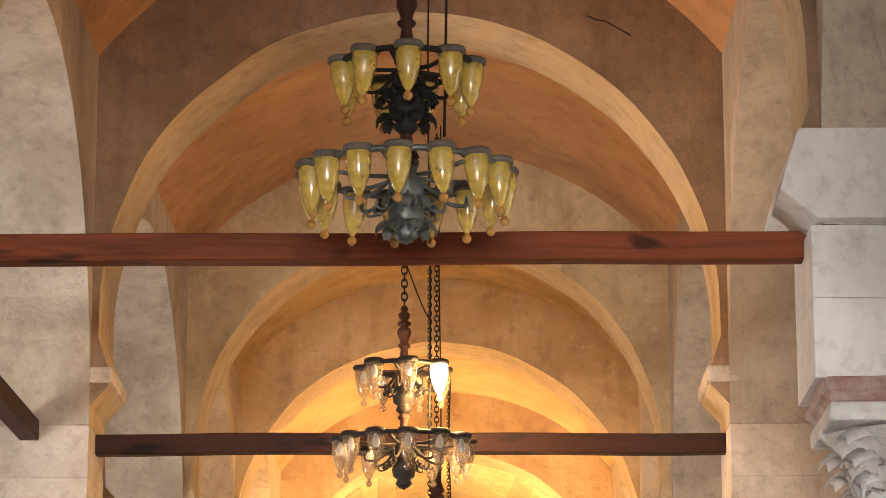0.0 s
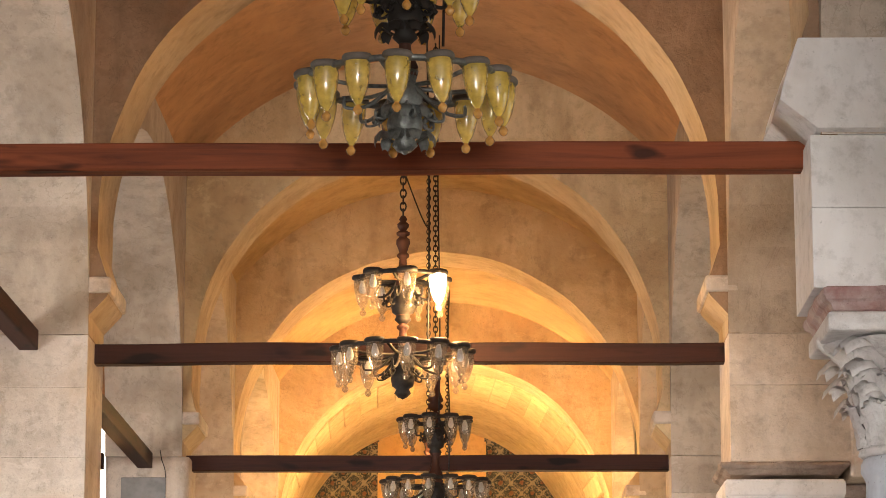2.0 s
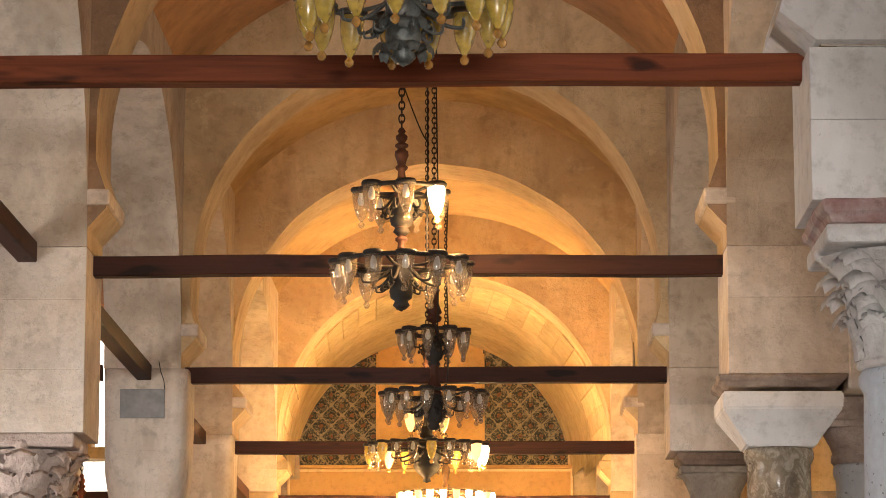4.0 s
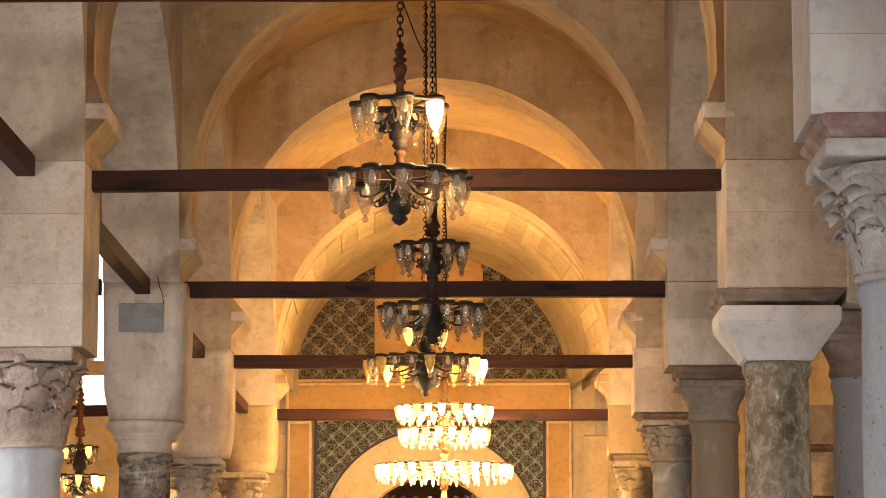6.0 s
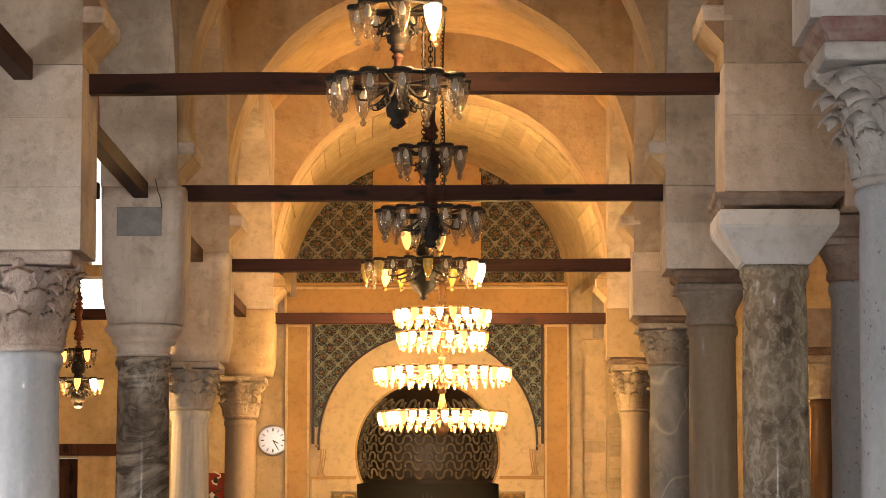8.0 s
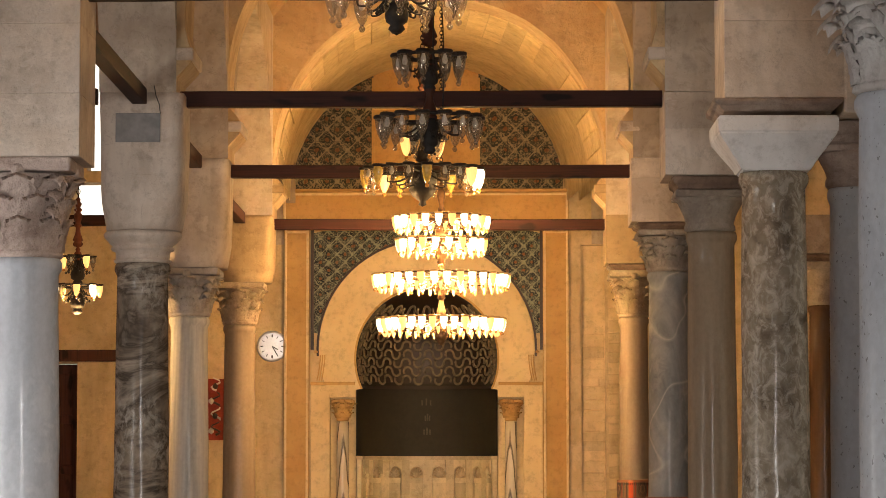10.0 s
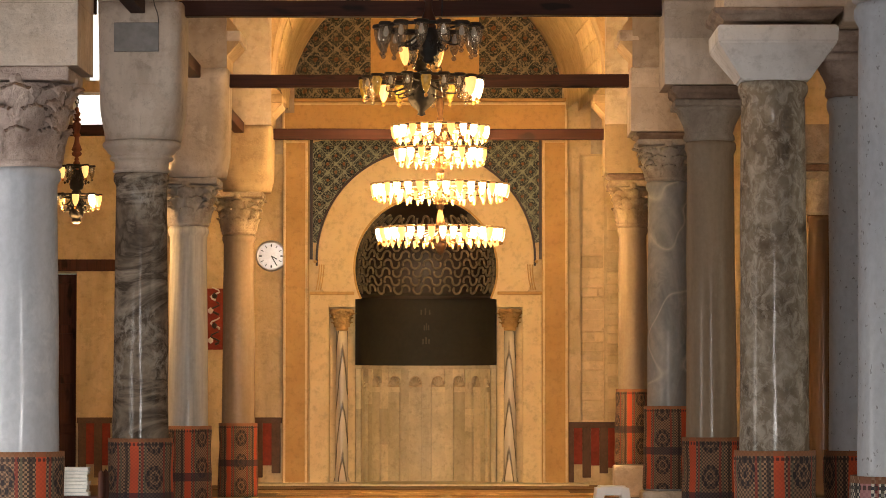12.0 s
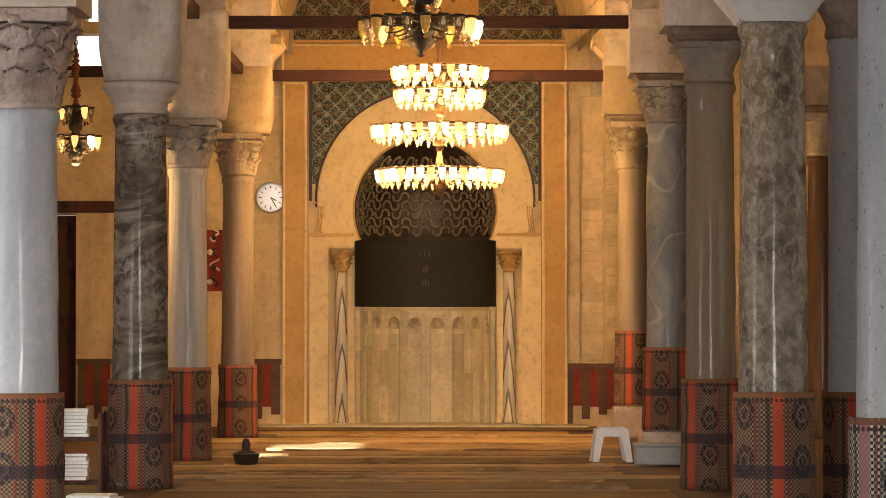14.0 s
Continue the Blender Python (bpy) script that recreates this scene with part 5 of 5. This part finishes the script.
# jambs between the frame and the niche, with recesses for the colonnettes
for sx in (-1, 1):
    for a, b, z0, z1, y0_, y1_ in ((1.505, 1.795, 0.0, 2.95, -0.06, -0.004), (1.10, 1.505, 2.76, 2.95, -0.06, -0.004), (1.10, 1.52, 0.0, 2.76, 0.25, 0.45), (1.5, 1.72, 0.0, 2.76, 0.0, 0.45)):
        part("jamb", box(bmesh.new(), min(sx * a, sx * b), max(sx * a, sx * b), y0_, y1_, z0, z1, 0.006), M_CREAM, mih, "cream plastered jamb beside a small column")
    bm = bmesh.new()
    box(bm, min(sx * 1.11, sx * 1.80), max(sx * 1.11, sx * 1.80), -0.1, -0.06, 2.95, 3.0, 0.008)
    part("string_course", bm, M_OCHRE, mih)
    # colonnette
    bm = lathe(bmesh.new(), [(0.12, 0.06), (0.12, 0.1), (0.1, 0.13), (0.105, 0.16)] + [(0.1 - 0.008 * i / 8, 0.17 + 2.22 * i / 8) for i in range(9)], 24, (sx * 1.305, 0.06, 0))
    part("colonnette", bm, M_STRIPE, mih, "small polished marble column with dark waving bands")
    bm = leaf_capital(bmesh.new(), 0.09, 0.15, 0.33)
    part("colonnette_capital", bm, M_OCHRE, mih, "gilded-looking leaf capital", at=(sx * 1.305, 0.06, 2.4))
    part("plinth", box(bmesh.new(), sx * 1.305 - 0.14, sx * 1.305 + 0.14, -0.08, 0.2, 0, 0.06, 0.01), M_PANEL, mih)
    bm = bmesh.new()
    for k in range(3):
        tube(bm, [(sx * (1.70 - 0.035 * k - 0.05 * math.sin(f * 1.6)), -0.082, 3.02 + 0.40 * f) for f in [j / 8 for j in range(9)]], 0.008, 5)
    lathe(bm, [(0.0, -0.03), (0.028, -0.015), (0.03, 0.0), (0.0, 0.03)], 10, (sx * 1.715, -0.085, 3.47))
    part("arch_scroll", bm, M_OCHRE, mih, "small moulded scroll at the foot of the arch")
# niche: half round, lined with marble panels below, a dark green band, and a dark patterned half dome
ND = 0.9


def niche(z, r=NR, n=24, push=0.0):
    return [((r + push) * math.cos(math.pi * i / n), ND * (r + push) / NR * math.sin(math.pi * i / n) + 0.02, z) for i in range(n + 1)]


bm = bmesh.new()
rows = [[bm.verts.new(p) for p in niche(z)] for z in (1.86, 2.0, 2.4, 2.8, 2.93, 2.96)]
for a, b in zip(rows, rows[1:]):
    for i in range(24):
        bm.faces.new((a[i], a[i + 1], b[i + 1], b[i])).smooth = True
part("green_band", bm, M_GREEN, mih, "dark green painted band with faint gilt writing")
bm = bmesh.new()
rows = []
for j in range(15):
    f = j / 14
    a = radians(-24 + f * 114)
    rows.append([bm.verts.new((NR * math.cos(a) * 1.02 * math.cos(math.pi * i / 24), 0.02 + ND * math.cos(a) * math.sin(math.pi * i / 24), NZ + NR * 1.01 * math.sin(a))) for i in range(25)])
for a, b in zip(rows, rows[1:]):
    for i in range(24):
        f = bm.faces.new((a[i], a[i + 1], b[i + 1], b[i]))
        f.smooth = True
dome = part("half_dome", bm, M_BLACK, mih, "dark half dome with pale interlacing curls")
# pale interlace on the dome: rows of S-shaped curls


def dome_point(th, z, k=0.98):
    q = math.sqrt(max(0.0, 1 - ((z - NZ) / (NR * 1.01)) ** 2))
    return (k * NR * q * math.cos(th), 0.01 + k * ND * q * math.sin(th), z)


for row in range(9):
    zc = 3.06 + row * 0.135
    for col in range(10):
        th = math.pi * (col + 0.25 + 0.5 * (row % 2)) / 10
        flip = -1 if row % 2 else 1
        pts = []
        for j in range(17):
            f = j / 8
            q = 0.07
            if f <= 1:
                a = math.pi * (1 - f) + 0.5 * (1 - f)
                du, dz = -q + q * math.cos(a), q * math.sin(a)
            else:
                a = math.pi * (f - 2) - 0.5 * (f - 1) + math.pi * 2
                a = math.pi + (f - 1) * (math.pi + 0.5)
                du, dz = q + q * math.cos(a), q * math.sin(a)
            z = zc + flip * dz
            if 2.99 < z < NZ + NR * 0.95 and 0.03 < th + du < math.pi - 0.03:
                pts.append(dome_point(th + du / NR, z))
        if len(pts) > 3:
            part("curl", tube(bmesh.new(), pts, 0.019, 5), M_INTERLACE, dome)
part("green_ledge", tube(bmesh.new(), niche(2.97, NR, 24, -0.02), 0.05, 8), M_GREEN, mih)
# carved marble lining: eight round-headed panels between plain strips, set out evenly round the niche


def lining(th, depth, z):
    """A point of the lining, pushed in from the niche wall by depth."""
    return ((NR - depth) * math.cos(th), 0.02 + (ND - depth) * math.sin(th), z)


def curved_plate(bm, th0, th1, d0, d1, z0, z1, n=4, crown=None):
    """A plate that follows the niche; crown(f) lowers its lower edge to leave a round-headed opening."""
    rows = []
    for i in range(n + 1):
        f = i / n
        th, lo = th0 + (th1 - th0) * f, z0 if crown is None else crown(f)
        rows.append([bm.verts.new(lining(th, d, z)) for d, z in ((d0, lo), (d1, lo), (d1, z1), (d0, z1))])
    for p, q in zip(rows, rows[1:]):
        for k in range(4):
            bm.faces.new((p[k], q[k], q[(k + 1) % 4], p[(k + 1) % 4]))
    bm.faces.new(rows[0])
    bm.faces.new(rows[-1][::-1])
    return bm


PITCH, PANELS = radians(20), 8
for i in range(PANELS):
    mid = math.pi / 2 + PITCH * (i - (PANELS - 1) / 2)
    w = PITCH * 0.30
    pn = part("marble_panel", curved_plate(bmesh.new(), mid - w, mid + w, 0.0, 0.03, 0.0, 1.52), M_PANEL, mih, "pale marble panel in the niche")
    part("panel_rim", curved_plate(bmesh.new(), mid - w * 0.98, mid + w * 0.98, 0.031, 0.05, 1.44, 1.52), M_PANEL, pn)
    part("head", curved_plate(bmesh.new(), mid - w, mid + w, 0.03, 0.09, 0, 1.80, 10, lambda f: 1.585 + 0.115 * math.sqrt(max(0.0, 1 - (2 * f - 1) ** 2))), M_PANEL, pn, "round head of a marble panel")
    bm = bmesh.new()
    for k in range(7):
        a = math.pi * (k + 0.5) / 7
        foot, tip = lining(mid, 0.03, 1.53), lining(mid - w * 0.9 * math.cos(a), 0.035, 1.55 + 0.13 * math.sin(a))
        tube(bm, [foot, tip], 0.014, 5)
    part("shell", bm, M_SHELL, pn, "carved shell in the panel's head")
for i in range(PANELS + 1):
    mid = math.pi / 2 + PITCH * (i - PANELS / 2)
    w = PITCH * 0.193
    for z0, z1 in ((0.0, 0.62 + 0.1 * (i % 3)), (0.624 + 0.1 * (i % 3), 1.18 + 0.07 * (i % 2)), (1.184 + 0.07 * (i % 2), 1.80)):
        part("marble_strip", curved_plate(bmesh.new(), max(0.02, mid - w), min(math.pi - 0.02, mid + w), 0.0, 0.075, z0, z1), M_PANEL, mih)
part("top_course", curved_plate(bmesh.new(), 0.02, math.pi - 0.02, 0.0, 0.105, 1.803, 1.858, 24), M_PANEL, mih)
# faint gilt writing on the green band, as plain bars
for i, (w, z) in enumerate(((0.2, 2.66), (0.1, 2.42), (0.14, 2.2))):
    for s in range(3):
        part("writing_bar", box(bmesh.new(), -w / 2 + s * w / 3, -w / 2 + s * w / 3 + 0.022, 0.87, 0.89, z, z + 0.08 + 0.03 * (s % 2)), M_GILT, mih)
part("step", box(bmesh.new(), -2.6, 2.5, -0.75, 0.9, 0.002, 0.045, 0.01), M_PANEL, mih, "low marble step")
# closing shell behind the niche
bm = bmesh.new()
box(bm, -1.75, 1.75, 0.95, 1.15, 0, 5.0)
box(bm, -1.75, -1.6, 0.45, 0.95, 0, 5.0)
box(bm, 1.6, 1.75, 0.45, 0.95, 0, 5.0)
part("back_shell", bm, M_QIBLA_LIT, mih)

# wall clock
clock = thing("wall_clock", "round white wall clock with a steel rim on stone", "clock", at=(-3.21, Y0, 3.555))
part("case", lathe(bmesh.new(), [(0.24, 0), (0.245, 0.03), (0.235, 0.055), (0.21, 0.06), (0.205, 0.04)], 40), M_STEEL, clock, at=pose(0, -0.001, 0, 90, 0, 0))
part("dial", lathe(bmesh.new(), [(0.206, 0.0), (0.206, 0.03)], 40), M_DIAL, clock, at=pose(0, -0.006, 0, 90, 0, 0))
bm = bmesh.new()
for i in range(12):
    a = math.pi * i / 6
    c, s = math.cos(a), math.sin(a)
    r0, r1 = (0.14, 0.185)
    tube(bm, [(c * r0, -0.038, s * r0), (c * r1, -0.038, s * r1)], 0.008 if i % 3 else 0.012, 5)
part("hour_marks", bm, M_BLACK, clock)
for name, a, ln in (("hour_hand_bar", -30, 0.10), ("minute_hand_bar", -60, 0.16)):
    part(name.replace("_hand_bar", "_pointer"), tube(bmesh.new(), [(0, -0.045, 0), (ln * math.cos(radians(a)), -0.045, ln * math.sin(radians(a)))], 0.008, 5), M_BLACK, clock)

# framed red and pale picture on the wall
pic = thing("wall_hanging", "red, black and cream patterned hanging on the stone wall", "wall hanging", at=(-4.2, Y0 - 0.02, 2.1))
part("cloth", box(bmesh.new(), -0.25, 0.25, -0.02, 0.0, 0, 0.95, 0.006), M_RED_CLOTH, pic)
for k in range(4):
    pts = [(0.12 + 0.07 * math.sin(j * 0.9 + k), -0.026, 0.08 + 0.23 * k + 0.025 * j) for j in range(9)]
    part("motif", tube(bmesh.new(), pts, 0.02, 6, taper=0.5), M_PAPER if k % 2 else M_BLACK, pic)
    part("motif", lathe(bmesh.new(), [(0, -0.05), (0.04, -0.02), (0.045, 0.02), (0, 0.06)], 8, (0.05 + 0.06 * (k % 2), -0.024, 0.14 + 0.23 * k)), M_BLACK if k % 2 else M_PAPER, pic)

# red striped mats hung low on the end wall
for x0, x1, z1 in ((1.35, 2.14, 0.98), (-6.2, -5.7, 1.05), (-3.75, -3.06, 1.05)):
    wm = thing("wall_mat", "brown and red striped mat hung low on the wall", "mat", "wall mats", at=(x0, Y0 - 0.03, 0.0))
    n = max(3, round((x1 - x0) / 0.13))
    for i in range(n):
        w = (x1 - x0) / n
        lo = 0.05 + 0.28 * abs(math.sin(i * 1.7))
        part("stripe", box(bmesh.new(), i * w + 0.001, (i + 1) * w - 0.001, -0.02 - 0.004 * (i % 2), 0.02, lo, z1, 0.004), M_RED_CLOTH if i % 2 else M_BROWN_CLOTH, wm)
    part("top_band", box(bmesh.new(), -0.02, x1 - x0 + 0.02, -0.035, 0.02, z1 - 0.09, z1, 0.006), M_BROWN_CLOTH, wm)

# masonry courses showing beside the niche
random.seed(3)
right_wall = bpy.data.objects["wall_qibla_right"]
left_wall = bpy.data.objects["wall_qibla_left"]
for parent, xa, xb, z0, z1 in ((right_wall, 1.60, 1.95, 1.0, 3.6), (right_wall, 2.0, 3.0, 1.0, 4.2), (left_wall, -6.2, -3.04, 1.1, 5.3)):
    z, deep = z0, (0.14 if xb < 1.96 else 0.0)
    while z < z1:
        h = random.uniform(0.13, 0.2) if parent is right_wall else random.uniform(0.26, 0.36)
        x = xa
        while x < xb - 0.05:
            w = min(random.uniform(0.2, 0.5) if parent is right_wall else random.uniform(0.5, 1.0), xb - x)
            bm = box(bmesh.new(), x + 0.006, x + w - 0.006, Y0 + deep - random.uniform(0.008, 0.02), Y0 + deep + 0.02, z + 0.006, z + h - 0.006, 0.006)
            part("stone", bm, M_QIBLA_LIT, parent)
            x += w
        z += h

# ---- small things ----
# blank plaque and flex on a pier
bm = box(bmesh.new(), -0.21, 0.21, -0.012, 0.012, -0.137, 0.137, 0.004)
tagged(part("plaque", bm, M_PLAQUE, at=(-3.21, D3 - THICK - 0.012, 4.80)), "blank grey metal plaque fixed on a stone pier", "plaque")


def stool(x, y, turn):
    s = thing("plastic_stool", "white moulded plastic stool standing on the mats", "stool", "stools", at=(x, y, 0.015), turn=turn)
    part("seat", box(bmesh.new(), -0.15, 0.15, -0.14, 0.14, 0.36, 0.395, 0.014), M_PLASTIC, s)
    bm = bmesh.new()
    for a in (-0.145, 0.145):
        box(bm, -0.15, 0.15, a - 0.008, a + 0.008, 0.285, 0.365, 0.005)
        box(bm, a - 0.008, a + 0.008, -0.14, 0.14, 0.31, 0.365, 0.005)
    part("apron", bm, M_PLASTIC, s)
    for sx in (-1, 1):
        for sy in (-1, 1):
            bm = bmesh.new()
            t0, t1 = (sx * 0.13, sy * 0.12), (sx * 0.19, sy * 0.17)
            ring_ = [[bm.verts.new((c[0] + a * w, c[1] + b * w, z)) for a, b in ((-1, -1), (1, -1), (1, 1), (-1, 1))] for c, z, w in ((t1, 0.0, 0.036), (t0, 0.37, 0.05))]
            for k in range(4):
                bm.faces.new((ring_[0][k], ring_[0][(k + 1) % 4], ring_[1][(k + 1) % 4], ring_[1][k]))
            bm.faces.new(ring_[0][::-1])
            bm.faces.new(ring_[1])
            part("leg", bm, M_PLASTIC, s)
    return s


stool(1.505, 33.5, 3)
stool(-2.56, 19.7, -4)

# bookstand with piles of books
stand = thing("bookstand", "small dark wooden bookstand beside a column", "bookstand", at=(-3.0, 22.5, 0))
for z in (0.06, 0.33, 0.66):
    part("shelf", box(bmesh.new(), -0.30, 0.14, -0.15, 0.15, z, z + 0.03, 0.004), M_DOOR, stand)
for sx in (-0.30, 0.16):
    for sy in (-0.13, 0.13):
        part("upright", lathe(bmesh.new(), [(0.02, 0), (0.026, 0.1), (0.018, 0.2), (0.028, 0.4), (0.018, 0.55), (0.026, 0.75), (0.022, 0.86), (0.0, 0.89)], 10, (sx, sy, 0)), M_DOOR, stand)
random.seed(8)
for z0, count, cols in ((0.692, 8, (M_COVER, M_PAPER)), (0.362, 7, (M_COVER_RED, M_PAPER, M_COVER))):
    z = z0
    for i in range(count):
        h = random.uniform(0.024, 0.032)
        b = thing("book", "closed book lying in a pile on the bookstand", "book", "books on the stand", at=(-3.06 + random.uniform(-0.01, 0.01), 22.46 + random.uniform(-0.01, 0.01), z), turn=random.uniform(-4, 4))
        part("page_block", box(bmesh.new(), -0.10, 0.11, -0.075, 0.07, 0.004, h - 0.004), M_PAPER, b)
        for zz in (0.0, h - 0.004):
            part("cover", box(bmesh.new(), -0.105, 0.115, -0.08, 0.075, zz, zz + 0.0035), cols[i % len(cols)], b)
        z += h + 0.0008

# black incense pot, grey box, low bundle
pot = thing("incense_burner", "small black lidded pot standing on the mats", "pot", at=(-2.55, 32.7, 0.018))
part("bowl", lathe(bmesh.new(), [(0.11, 0), (0.12, 0.01), (0.15, 0.11), (0.155, 0.12), (0.13, 0.125)], 24), M_BLACK, pot)
part("lid", lathe(bmesh.new(), [(0.13, 0.126), (0.07, 0.15), (0.045, 0.17), (0.05, 0.21), (0.035, 0.28), (0.0, 0.29)], 20), M_BLACK, pot)
gb = thing("storage_box", "low grey plastic box beside a column", "box", at=(2.0, 32.75, 0.018))
part("body", box(bmesh.new(), -0.27, 0.27, -0.17, 0.17, 0, 0.20, 0.02), M_BOXGREY, gb)
part("lid", box(bmesh.new(), -0.285, 0.285, -0.185, 0.185, 0.201, 0.235, 0.012), M_BOXGREY, gb)

bm = tube(bmesh.new(), [(-3.0, D3 - THICK - 0.01, 4.93), (-3.01, D3 - THICK - 0.02, 5.02), (-3.04, D3 - THICK - 0.02, 5.1), (-3.06, D3 - THICK - 0.01, 5.2)], 0.004, 6)
tagged(part("wall_cable", bm, M_IRON), "short dark cable on the pier over the plaque", "cable")
bm = tube(bmesh.new(), [(-3.12 + 0.03 * i, D3 - THICK - 0.012 - 0.02 * math.sin(i * 0.8), 6.05 - 0.03 * math.sin(i * 0.75)) for i in range(6)], 0.009, 6)
tagged(part("wall_hook", bm, M_IRON), "bent iron hook fixed on the pier wall", "hook")

bm = tube(bmesh.new(), [(0.764, D2 - THICK - 0.02, 8.19), (0.83, D2 - THICK - 0.05, 8.15), (0.90, D2 - THICK - 0.06, 8.135), (0.96, D2 - THICK - 0.05, 8.10), (1.084, D2 - THICK - 0.01, 8.04)], 0.005, 6)
tagged(part("iron_rod", bm, M_IRON), "bent iron rod stuck in the plaster over the arch", "rod")
